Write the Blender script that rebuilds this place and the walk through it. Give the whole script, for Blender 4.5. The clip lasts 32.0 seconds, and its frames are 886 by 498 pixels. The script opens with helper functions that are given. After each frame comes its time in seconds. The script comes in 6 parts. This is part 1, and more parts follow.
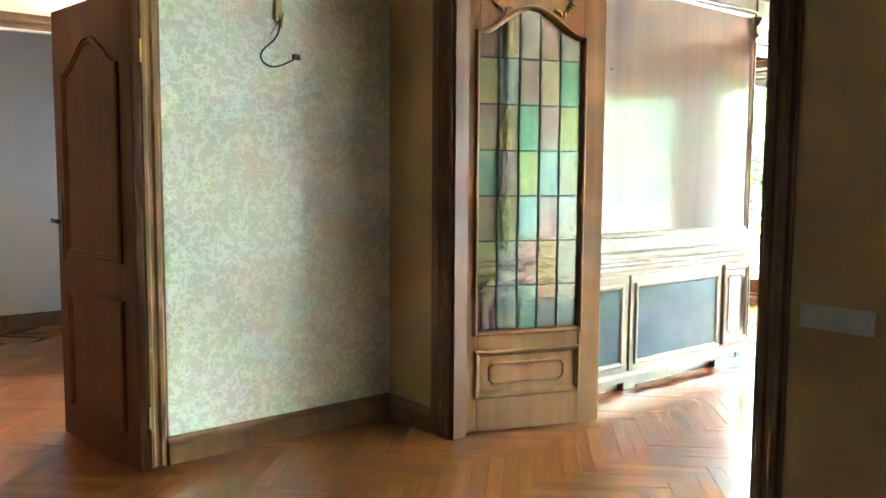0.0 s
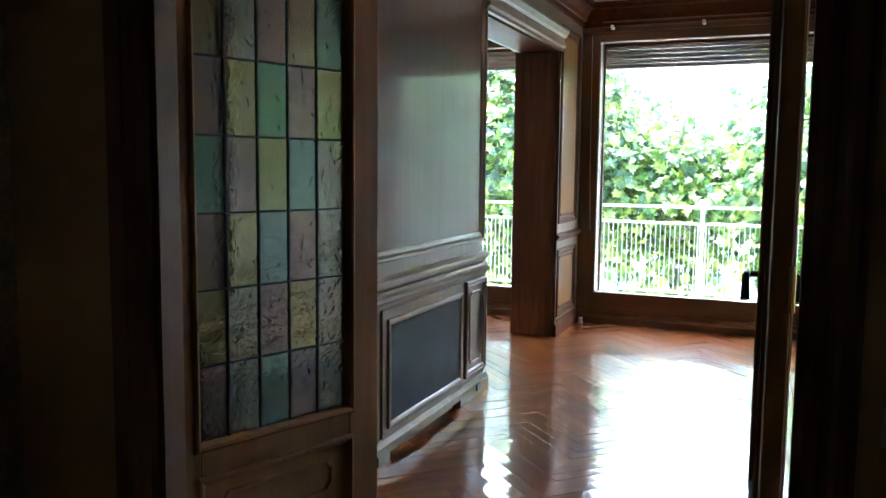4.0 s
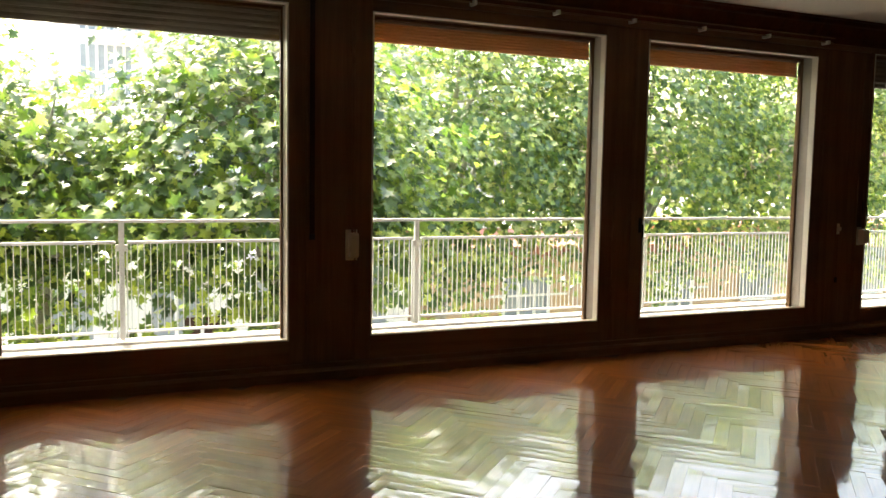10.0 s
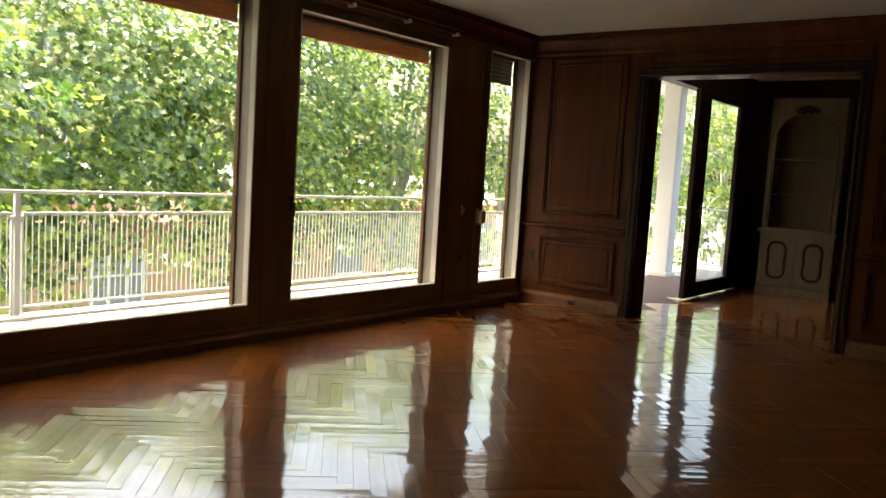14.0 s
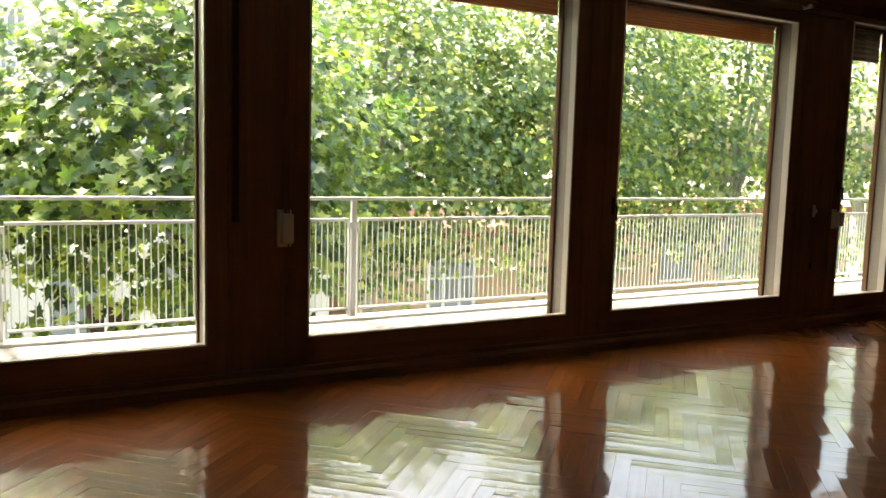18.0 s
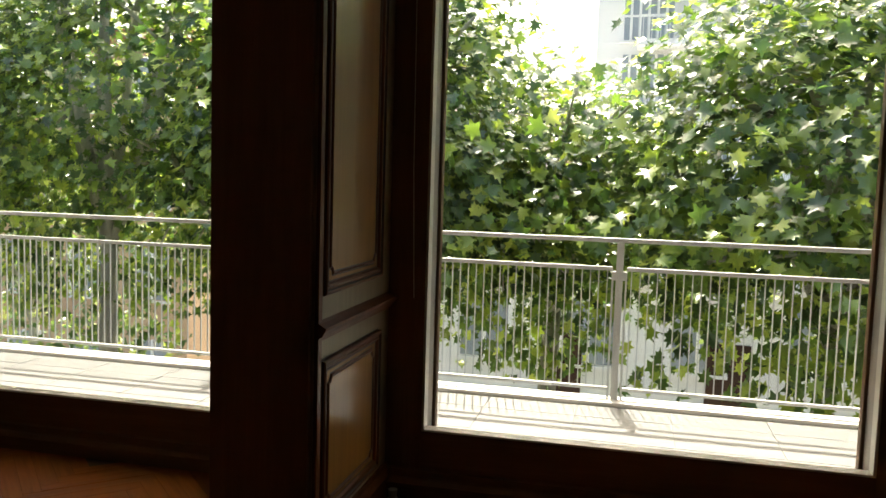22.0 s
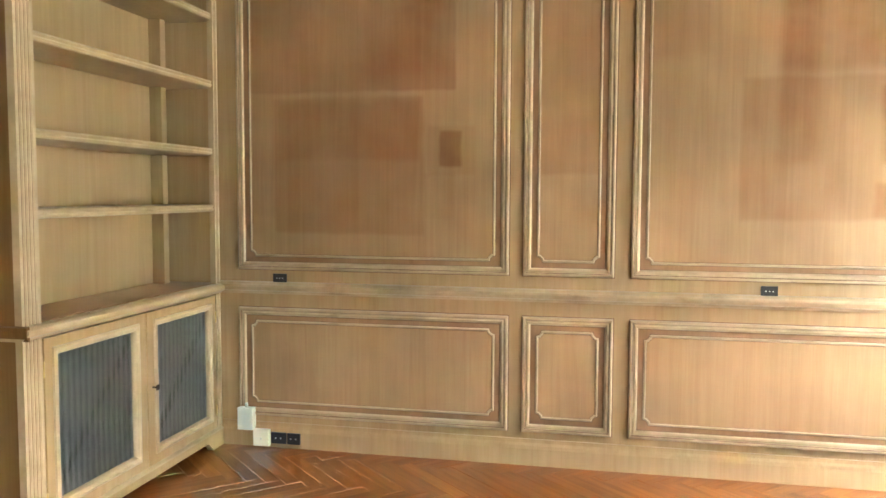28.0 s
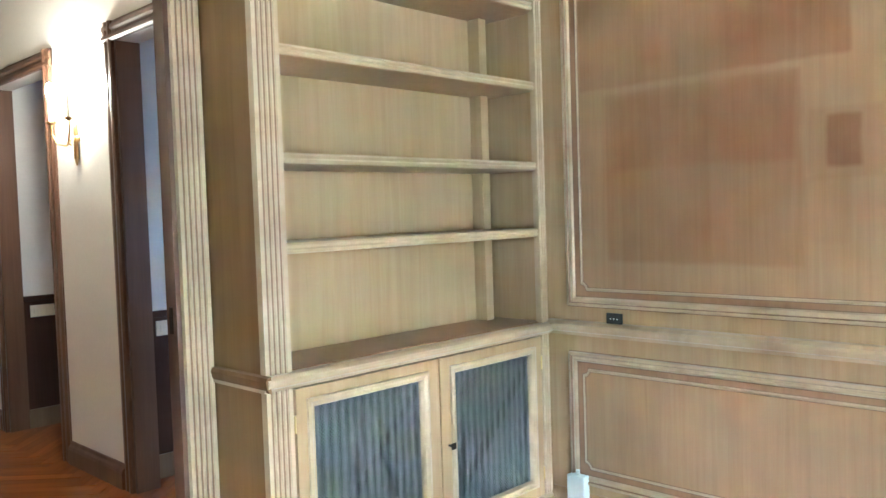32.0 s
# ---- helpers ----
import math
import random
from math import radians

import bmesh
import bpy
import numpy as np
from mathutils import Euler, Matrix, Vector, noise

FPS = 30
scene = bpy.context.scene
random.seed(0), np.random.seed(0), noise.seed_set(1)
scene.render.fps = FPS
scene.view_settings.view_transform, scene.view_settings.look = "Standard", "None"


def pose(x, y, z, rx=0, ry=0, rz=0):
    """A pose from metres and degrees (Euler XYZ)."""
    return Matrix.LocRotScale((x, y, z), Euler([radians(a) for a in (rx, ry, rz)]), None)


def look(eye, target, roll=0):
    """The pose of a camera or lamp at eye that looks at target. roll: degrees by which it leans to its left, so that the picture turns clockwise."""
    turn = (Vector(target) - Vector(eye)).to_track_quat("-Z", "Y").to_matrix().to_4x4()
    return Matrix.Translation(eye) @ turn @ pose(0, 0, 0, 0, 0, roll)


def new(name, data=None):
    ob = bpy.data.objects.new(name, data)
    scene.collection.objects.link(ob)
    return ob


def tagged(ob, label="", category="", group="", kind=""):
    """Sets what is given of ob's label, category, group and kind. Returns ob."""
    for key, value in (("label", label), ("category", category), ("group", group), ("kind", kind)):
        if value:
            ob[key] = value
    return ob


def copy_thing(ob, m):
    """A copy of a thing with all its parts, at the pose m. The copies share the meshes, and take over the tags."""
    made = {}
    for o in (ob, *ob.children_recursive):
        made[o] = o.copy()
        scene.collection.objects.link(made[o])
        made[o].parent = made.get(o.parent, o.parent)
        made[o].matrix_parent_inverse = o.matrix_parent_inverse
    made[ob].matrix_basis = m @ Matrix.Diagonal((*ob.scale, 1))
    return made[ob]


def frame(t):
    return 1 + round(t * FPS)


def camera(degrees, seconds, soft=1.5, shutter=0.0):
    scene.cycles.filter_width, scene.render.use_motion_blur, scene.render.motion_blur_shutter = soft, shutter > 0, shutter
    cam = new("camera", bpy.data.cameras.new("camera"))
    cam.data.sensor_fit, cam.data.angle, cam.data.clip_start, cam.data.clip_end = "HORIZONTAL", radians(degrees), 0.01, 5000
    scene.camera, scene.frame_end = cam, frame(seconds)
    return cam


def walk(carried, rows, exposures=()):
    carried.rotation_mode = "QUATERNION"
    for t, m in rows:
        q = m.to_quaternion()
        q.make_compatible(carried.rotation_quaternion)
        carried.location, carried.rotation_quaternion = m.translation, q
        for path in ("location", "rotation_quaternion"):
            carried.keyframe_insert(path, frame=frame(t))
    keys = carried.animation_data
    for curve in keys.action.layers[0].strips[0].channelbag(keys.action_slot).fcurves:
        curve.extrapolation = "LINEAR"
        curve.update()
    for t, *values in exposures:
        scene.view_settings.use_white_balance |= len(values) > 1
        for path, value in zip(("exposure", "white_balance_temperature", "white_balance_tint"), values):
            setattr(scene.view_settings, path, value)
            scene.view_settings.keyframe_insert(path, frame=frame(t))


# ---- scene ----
cam = camera(57.61, 32.0)
PATH = [  # seconds, eye, target, roll
    (0.0, (0.298, 0.094, 1.354), (-1.246, 1.353, 1.177), 0.38),
    (0.5, (0.138, 0.173, 1.360), (-1.380, 1.461, 1.167), 0.06),
    (1.0, (-0.114, 0.267, 1.386), (-1.544, 1.650, 1.188), -0.28),
    (1.5, (-0.280, 0.392, 1.375), (-1.675, 1.812, 1.187), -0.55),
    (2.0, (-0.422, 0.551, 1.391), (-1.782, 2.005, 1.209), -0.21),
    (2.5, (-0.625, 0.622, 1.399), (-1.831, 2.207, 1.222), -0.13),
    (3.0, (-0.853, 0.645, 1.407), (-1.914, 2.329, 1.214), -0.36),
    (3.5, (-1.033, 0.789, 1.407), (-1.973, 2.543, 1.208), -0.16),
    (4.0, (-1.208, 0.945, 1.405), (-1.981, 2.778, 1.205), 0.61),
    (4.5, (-1.433, 1.090, 1.434), (-2.033, 2.987, 1.225), 0.00),
    (6.5, (-1.828, 1.665, 1.436), (-2.052, 3.640, 1.211), -0.53),
    (7.0, (-1.895, 1.893, 1.437), (-2.072, 3.871, 1.204), -0.34),
    (7.5, (-1.950, 2.097, 1.439), (-2.041, 4.081, 1.204), 0.51),
    (8.0, (-2.018, 2.291, 1.462), (-1.902, 4.274, 1.231), 0.30),
    (8.5, (-2.102, 2.487, 1.440), (-1.829, 4.456, 1.220), 0.14),
    (9.0, (-2.155, 2.691, 1.433), (-1.755, 4.639, 1.230), 0.99),
    (9.5, (-2.179, 2.823, 1.429), (-1.599, 4.728, 1.242), 1.10),
    (10.0, (-2.220, 2.877, 1.393), (-1.430, 4.706, 1.222), 0.94),
    (10.5, (-2.250, 2.963, 1.393), (-1.355, 4.744, 1.219), 1.46),
    (11.0, (-2.238, 3.058, 1.377), (-1.240, 4.783, 1.212), 2.34),
    (11.5, (-2.229, 3.154, 1.389), (-1.133, 4.818, 1.215), 2.81),
    (12.0, (-2.247, 3.262, 1.408), (-1.045, 4.851, 1.228), 3.28),
    (12.5, (-2.273, 3.337, 1.410), (-0.969, 4.844, 1.242), 3.46),
    (13.0, (-2.307, 3.412, 1.398), (-0.873, 4.797, 1.233), 3.51),
    (13.5, (-2.374, 3.459, 1.371), (-0.824, 4.712, 1.206), 3.68),
    (15.5, (-2.363, 3.503, 1.376), (-0.770, 4.694, 1.163), 3.43),
    (16.0, (-2.279, 3.506, 1.390), (-0.782, 4.813, 1.165), 2.51),
    (16.5, (-2.141, 3.536, 1.395), (-0.776, 4.977, 1.152), 2.36),
    (17.0, (-2.066, 3.559, 1.368), (-0.822, 5.104, 1.110), 2.91),
    (17.5, (-2.030, 3.656, 1.361), (-0.911, 5.294, 1.104), 2.48),
    (18.0, (-2.049, 3.810, 1.333), (-1.074, 5.543, 1.118), 1.56),
    (18.5, (-2.057, 3.957, 1.333), (-1.276, 5.791, 1.167), 1.20),
    (19.0, (-1.961, 4.084, 1.338), (-1.451, 6.012, 1.181), 2.21),
    (19.5, (-1.883, 4.233, 1.319), (-1.523, 6.193, 1.158), 2.12),
    (20.0, (-1.877, 4.403, 1.321), (-1.588, 6.376, 1.160), 1.61),
    (20.5, (-1.868, 4.579, 1.333), (-1.750, 6.570, 1.181), 1.65),
    (21.0, (-1.865, 4.765, 1.377), (-1.990, 6.753, 1.203), 2.56),
    (21.5, (-1.924, 4.933, 1.354), (-2.213, 6.903, 1.162), 2.35),
    (22.0, (-1.956, 5.037, 1.341), (-2.412, 6.977, 1.172), 1.71),
    (22.5, (-1.924, 5.207, 1.314), (-2.652, 7.064, 1.175), 0.68),
    (23.0, (-1.935, 5.368, 1.340), (-2.925, 7.100, 1.190), 0.45),
    (23.5, (-2.019, 5.541, 1.340), (-3.201, 7.147, 1.187), 0.34),
    (24.0, (-2.121, 5.677, 1.345), (-3.496, 7.121, 1.188), -0.27),
    (24.5, (-2.197, 5.839, 1.345), (-3.726, 7.120, 1.197), -0.52),
    (25.0, (-2.226, 6.004, 1.366), (-3.913, 7.066, 1.201), -0.19),
    (25.5, (-2.351, 6.096, 1.362), (-4.155, 6.945, 1.204), 0.04),
    (26.0, (-2.445, 6.165, 1.362), (-4.335, 6.804, 1.226), -0.10),
    (26.5, (-2.488, 6.358, 1.335), (-4.461, 6.660, 1.213), 0.79),
    (28.5, (-2.772, 6.556, 1.377), (-4.680, 5.973, 1.239), -0.08),
    (29.0, (-2.860, 6.605, 1.394), (-4.706, 5.849, 1.257), 0.07),
    (29.5, (-2.954, 6.629, 1.388), (-4.749, 5.756, 1.256), 0.01),
    (30.0, (-3.103, 6.588, 1.393), (-4.849, 5.619, 1.276), -0.29),
    (30.5, (-3.222, 6.583, 1.389), (-4.927, 5.542, 1.283), -0.83),
    (31.0, (-3.397, 6.613, 1.390), (-5.020, 5.450, 1.293), -0.80),
    (31.5, (-3.568, 6.658, 1.377), (-5.109, 5.387, 1.272), -1.06),
    (32.0, (-3.747, 6.666, 1.377), (-5.179, 5.273, 1.289), -1.85),
]
EXPOSURES = [  # seconds, stops, white balance
    (0.0, 8.35, 5000, -2), (1.0, 8.05, 5000, -2), (2.0, 7.45, 5100, 0), (3.0, 6.5, 5200, 2), (3.5, 5.6, 5000, 8), (4.5, 4.5, 4900, 10), (6.5, 3.7, 5800, 10), (9.0, 3.1, 6900, 9), (13.0, 2.95, 7200, 8), (16.0, 2.95, 7200, 6),
    (20.0, 2.45, 7000, 8), (23.0, 1.95, 7000, 6), (24.0, 2.7, 7300, 8), (25.2, 3.95, 7400, 11), (26.0, 3.7, 7500, 12), (26.5, 3.95, 7500, 12), (28.5, 6.85, 5450, 6), (30.0, 6.95, 5000, 8), (32.0, 6.85, 4700, 5)]
walk(cam, [(t, look(eye, target, roll)) for t, eye, target, roll in PATH], EXPOSURES)

# ---- light ----
world = bpy.data.worlds.new("world")
scene.world = world
world.use_nodes = True
_sky = world.node_tree.nodes.new("ShaderNodeTexSky")
_sky.sky_type = "NISHITA"
_sky.sun_disc = False
_sky.sun_elevation = radians(58)
_sky.sun_rotation = radians(-12)
_sky.air_density, _sky.dust_density, _sky.ozone_density = 1.2, 7.0, 1.0
world.node_tree.links.new(_sky.outputs[0], world.node_tree.nodes["Background"].inputs[0])
world.node_tree.nodes["Background"].inputs[1].default_value = 0.15
sun_data = bpy.data.lights.new("sun", "SUN")
sun_data.energy, sun_data.angle, sun_data.color = 3.0, radians(0.7), (1.0, 0.965, 0.90)
sun = new("sun", sun_data)
sun.matrix_world = look((-8, 16, 30), (-8 + 0.2 * 0.53, 16 - 0.98 * 0.53, 30 - 0.85))


def daylight(x, y, z, w, h, energy, turn=0):
    """Sky light entering through one window opening."""
    la = bpy.data.lights.new("window_daylight", "AREA")
    la.shape, la.size, la.size_y, la.energy, la.color = "RECTANGLE", w, h, energy * w * h, (0.93, 1.0, 0.96)
    new("window_daylight", la).matrix_world = pose(x, y, z, -90, 0, turn)


SKYLIGHT = 0.06
for x0, x1 in ((-2.79, -1.023), (-0.44, 1.481), (1.888, 3.738), (4.45, 5.19), (-6.625, -5.812), (-5.218, -3.42)):
    daylight((x0 + x1) / 2, 8.41, 1.32, x1 - x0 - 0.1, 2.0, SKYLIGHT)

# ---- materials ----


def nodes_of(name):
    m = bpy.data.materials.new(name)
    m.use_nodes = True
    return m, m.node_tree.nodes, m.node_tree.links, m.node_tree.nodes["Principled BSDF"]


def plain(name, color, rough=0.5, metal=0.0, vary=0.12, scale=9.0, bump=0.04, coat=0.0):
    """Paint, plastic, plaster or metal with two scales of variation."""
    m, n, l, p = nodes_of(name)
    co = n.new("ShaderNodeTexCoord")
    a, b = n.new("ShaderNodeTexNoise"), n.new("ShaderNodeTexNoise")
    a.inputs["Scale"].default_value, b.inputs["Scale"].default_value = scale * 0.15, scale * 6
    a.inputs["Detail"].default_value = b.inputs["Detail"].default_value = 5
    mixf = n.new("ShaderNodeMath")
    mixf.operation = "ADD"
    ramp = n.new("ShaderNodeMapRange")
    ramp.inputs[1].default_value, ramp.inputs[2].default_value = 0.6, 1.4
    ramp.inputs[3].default_value, ramp.inputs[4].default_value = 1 - vary, 1 + vary * 0.6
    mul = n.new("ShaderNodeVectorMath")
    mul.operation = "SCALE"
    mul.inputs[0].default_value = color
    bp = n.new("ShaderNodeBump")
    bp.inputs["Strength"].default_value, bp.inputs["Distance"].default_value = bump, 0.02
    for t in (a, b):
        l.new(co.outputs["Object"], t.inputs["Vector"])
    l.new(a.outputs[0], mixf.inputs[0]), l.new(b.outputs[0], mixf.inputs[1])
    l.new(mixf.outputs[0], ramp.inputs[0]), l.new(ramp.outputs[0], mul.inputs["Scale"])
    l.new(mul.outputs[0], p.inputs["Base Color"])
    l.new(b.outputs[0], bp.inputs["Height"]), l.new(bp.outputs[0], p.inputs["Normal"])
    p.inputs["Roughness"].default_value, p.inputs["Metallic"].default_value = rough, metal
    p.inputs["Coat Weight"].default_value, p.inputs["Coat Roughness"].default_value = coat, 0.08
    return m


def wood(name, dark, light, rough=0.4, coat=0.2, grain=(14, 14, 0.9), island=False, stain=0.25, coat_rough=0.1, spec=0.5):
    """Varnished wood: long grain, broad figure, faint stains, fine pores."""
    m, n, l, p = nodes_of(name)
    co, mp = n.new("ShaderNodeTexCoord"), n.new("ShaderNodeMapping")
    mp.inputs["Scale"].default_value = grain
    fig, fine, blot = n.new("ShaderNodeTexNoise"), n.new("ShaderNodeTexNoise"), n.new("ShaderNodeTexNoise")
    fig.inputs["Scale"].default_value, fig.inputs["Detail"].default_value, fig.inputs["Distortion"].default_value = 1.0, 4, 1.2
    fine.inputs["Scale"].default_value, fine.inputs["Detail"].default_value = 9.0, 3
    blot.inputs["Scale"].default_value, blot.inputs["Detail"].default_value = 1.7, 3
    l.new(co.outputs["Object"], mp.inputs[0]), l.new(co.outputs["Object"], blot.inputs["Vector"])
    l.new(mp.outputs[0], fig.inputs["Vector"]), l.new(mp.outputs[0], fine.inputs["Vector"])
    add = n.new("ShaderNodeMath")
    add.operation = "MULTIPLY_ADD"
    add.inputs[1].default_value = 0.35
    l.new(fine.outputs[0], add.inputs[0]), l.new(fig.outputs[0], add.inputs[2])
    ramp = n.new("ShaderNodeValToRGB")
    ramp.color_ramp.elements[0].position, ramp.color_ramp.elements[1].position = 0.45, 0.85
    ramp.color_ramp.elements[0].color, ramp.color_ramp.elements[1].color = (*dark, 1), (*light, 1)
    l.new(add.outputs[0], ramp.inputs[0])
    last = ramp.outputs[0]
    mr = n.new("ShaderNodeMapRange")
    mr.inputs[1].default_value, mr.inputs[2].default_value = 0.35, 0.7
    mr.inputs[3].default_value, mr.inputs[4].default_value = 1 - stain, 1 + stain * 0.4
    l.new(blot.outputs[0], mr.inputs[0])
    sc = n.new("ShaderNodeVectorMath")
    sc.operation = "SCALE"
    l.new(last, sc.inputs[0]), l.new(mr.outputs[0], sc.inputs["Scale"])
    last = sc.outputs[0]
    if island:
        geo, inf = n.new("ShaderNodeNewGeometry"), n.new("ShaderNodeObjectInfo")
        sm, fr = n.new("ShaderNodeMath"), n.new("ShaderNodeMath")
        sm.operation, fr.operation = "ADD", "FRACT"
        l.new(geo.outputs["Random Per Island"], sm.inputs[0]), l.new(inf.outputs["Random"], sm.inputs[1])
        l.new(sm.outputs[0], fr.inputs[0])
        hr = n.new("ShaderNodeValToRGB")
        for pos, c in ((0.0, (0.70, 0.62, 0.58)), (0.45, (0.95, 0.93, 0.9)), (0.8, (1.05, 1.08, 1.1)), (1.0, (1.35, 1.5, 1.6))):
            e = hr.color_ramp.elements[0] if pos == 0 else hr.color_ramp.elements[1] if pos == 1 else hr.color_ramp.elements.new(pos)
            e.position, e.color = pos, (*c, 1)
        mu = n.new("ShaderNodeVectorMath")
        mu.operation = "MULTIPLY"
        l.new(fr.outputs[0], hr.inputs[0]), l.new(hr.outputs[0], mu.inputs[0]), l.new(last, mu.inputs[1])
        last = mu.outputs[0]
    l.new(last, p.inputs["Base Color"])
    bp = n.new("ShaderNodeBump")
    bp.inputs["Strength"].default_value, bp.inputs["Distance"].default_value = 0.08, 0.004
    l.new(fine.outputs[0], bp.inputs["Height"]), l.new(bp.outputs[0], p.inputs["Normal"])
    rr = n.new("ShaderNodeMapRange")
    rr.inputs[3].default_value, rr.inputs[4].default_value = rough * 0.8, rough * 1.25
    l.new(blot.outputs[0], rr.inputs[0]), l.new(rr.outputs[0], p.inputs["Roughness"])
    p.inputs["Coat Weight"].default_value, p.inputs["Coat Roughness"].default_value = coat, coat_rough
    p.inputs["Specular IOR Level"].default_value = spec
    return m


def stained(m, patches):
    """Adds the soft-edged marks of removed pictures and shelves to a wood: (y0, z0, y1, z1, tint, softness)."""
    n, l, p = m.node_tree.nodes, m.node_tree.links, m.node_tree.nodes["Principled BSDF"]
    last = p.inputs["Base Color"].links[0].from_socket
    geo, wob, mv, sp = n.new("ShaderNodeNewGeometry"), n.new("ShaderNodeTexNoise"), n.new("ShaderNodeVectorMath"), n.new("ShaderNodeSeparateXYZ")
    wob.inputs["Scale"].default_value, wob.inputs["Detail"].default_value = 5.0, 4
    mv.operation = "MULTIPLY_ADD"
    mv.inputs[1].default_value = (0, 0.03, 0.03)
    fade = n.new("ShaderNodeMapRange")
    fade.inputs[1].default_value, fade.inputs[2].default_value, fade.inputs[3].default_value, fade.inputs[4].default_value = 0.3, 0.62, 0.45, 1.0
    mott = n.new("ShaderNodeTexNoise")
    mott.inputs["Scale"].default_value, mott.inputs["Detail"].default_value = 2.6, 5
    l.new(geo.outputs["Position"], wob.inputs["Vector"]), l.new(geo.outputs["Position"], mott.inputs["Vector"])
    l.new(wob.outputs["Color"], mv.inputs[0]), l.new(geo.outputs["Position"], mv.inputs[2])
    l.new(mv.outputs[0], sp.inputs[0]), l.new(mott.outputs[0], fade.inputs[0])
    for y0, z0, y1, z1, tint, soft in patches:
        mask = fade.outputs[0]
        for axis, edge, way in ((1, y0, 1), (1, y1, -1), (2, z0, 1), (2, z1, -1)):
            e = n.new("ShaderNodeMapRange")
            e.interpolation_type = "SMOOTHSTEP"
            e.inputs[1].default_value, e.inputs[2].default_value = edge + 0.015 - way * soft, edge + 0.015 + way * soft
            mu = n.new("ShaderNodeMath")
            mu.operation = "MULTIPLY"
            l.new(sp.outputs[axis], e.inputs[0]), l.new(mask, mu.inputs[0]), l.new(e.outputs[0], mu.inputs[1])
            mask = mu.outputs[0]
        mx = n.new("ShaderNodeMix")
        mx.data_type, mx.blend_type = "RGBA", "MULTIPLY"
        mx.inputs[7].default_value = (*tint, 1)
        l.new(mask, mx.inputs[0]), l.new(last, mx.inputs[6])
        last = mx.outputs[2]
    l.new(last, p.inputs["Base Color"])
    return m


def glass(name, color, rough=0.0, ripple=0.0, scale=40.0):
    m, n, l, p = nodes_of(name)
    p.inputs["Base Color"].default_value = (*color, 1)
    p.inputs["Transmission Weight"].default_value, p.inputs["Roughness"].default_value, p.inputs["IOR"].default_value = 1.0, rough, 1.45
    if ripple:
        co, t, bp = n.new("ShaderNodeTexCoord"), n.new("ShaderNodeTexNoise"), n.new("ShaderNodeBump")
        t.inputs["Scale"].default_value, t.inputs["Detail"].default_value, t.inputs["Distortion"].default_value = scale, 1.5, 1.0
        bp.inputs["Strength"].default_value, bp.inputs["Distance"].default_value = ripple, 0.01
        l.new(co.outputs["Object"], t.inputs["Vector"]), l.new(t.outputs[0], bp.inputs["Height"]), l.new(bp.outputs[0], p.inputs["Normal"])
    return m


def wallpaper(name):
    """Tan pearl-finished paper with a raised pale scroll pattern."""
    m, n, l, p = nodes_of(name)
    co = n.new("ShaderNodeTexCoord")
    vo, no, ns = n.new("ShaderNodeTexVoronoi"), n.new("ShaderNodeTexNoise"), n.new("ShaderNodeTexNoise")
    vo.feature = "DISTANCE_TO_EDGE"
    vo.inputs["Scale"].default_value = 20
    ns.inputs["Scale"].default_value, ns.inputs["Detail"].default_value = 13, 3
    no.inputs["Scale"].default_value, no.inputs["Detail"].default_value = 27, 2
    mixv = n.new("ShaderNodeVectorMath")
    mixv.operation = "MULTIPLY_ADD"
    mixv.inputs[1].default_value = (0.16, 0.16, 0.16)
    l.new(co.outputs["Object"], ns.inputs["Vector"]), l.new(co.outputs["Object"], no.inputs["Vector"])
    l.new(ns.outputs["Color"], mixv.inputs[0]), l.new(co.outputs["Object"], mixv.inputs[2])
    l.new(mixv.outputs[0], vo.inputs["Vector"])
    th, th2, mx = n.new("ShaderNodeMapRange"), n.new("ShaderNodeMapRange"), n.new("ShaderNodeMath")
    th.inputs[1].default_value, th.inputs[2].default_value = 0.11, 0.04
    th2.inputs[1].default_value, th2.inputs[2].default_value = 0.54, 0.6
    mx.operation = "MAXIMUM"
    l.new(vo.outputs[0], th.inputs[0]), l.new(no.outputs[0], th2.inputs[0])
    cut = n.new("ShaderNodeMath")
    cut.operation = "MULTIPLY"
    th3 = n.new("ShaderNodeMapRange")
    th3.inputs[1].default_value, th3.inputs[2].default_value = 0.42, 0.5
    l.new(ns.outputs[0], th3.inputs[0]), l.new(th.outputs[0], cut.inputs[0]), l.new(th3.outputs[0], cut.inputs[1])
    l.new(cut.outputs[0], mx.inputs[0])
    sc = n.new("ShaderNodeMath")
    sc.operation = "MULTIPLY"
    sc.inputs[1].default_value = 0.85
    l.new(th2.outputs[0], sc.inputs[0]), l.new(sc.outputs[0], mx.inputs[1])
    mix = n.new("ShaderNodeMix")
    mix.data_type = "RGBA"
    mix.inputs[6].default_value, mix.inputs[7].default_value = (0.68, 0.61, 0.46, 1), (0.85, 0.81, 0.68, 1)
    l.new(mx.outputs[0], mix.inputs[0]), l.new(mix.outputs[2], p.inputs["Base Color"])
    p.inputs["Metallic"].default_value = 0.15
    ro = n.new("ShaderNodeMapRange")
    ro.inputs[3].default_value, ro.inputs[4].default_value = 0.50, 0.68
    l.new(mx.outputs[0], ro.inputs[0]), l.new(ro.outputs[0], p.inputs["Roughness"])
    bp = n.new("ShaderNodeBump")
    bp.inputs["Strength"].default_value, bp.inputs["Distance"].default_value = 0.25, 0.002
    l.new(mx.outputs[0], bp.inputs["Height"]), l.new(bp.outputs[0], p.inputs["Normal"])
    return m


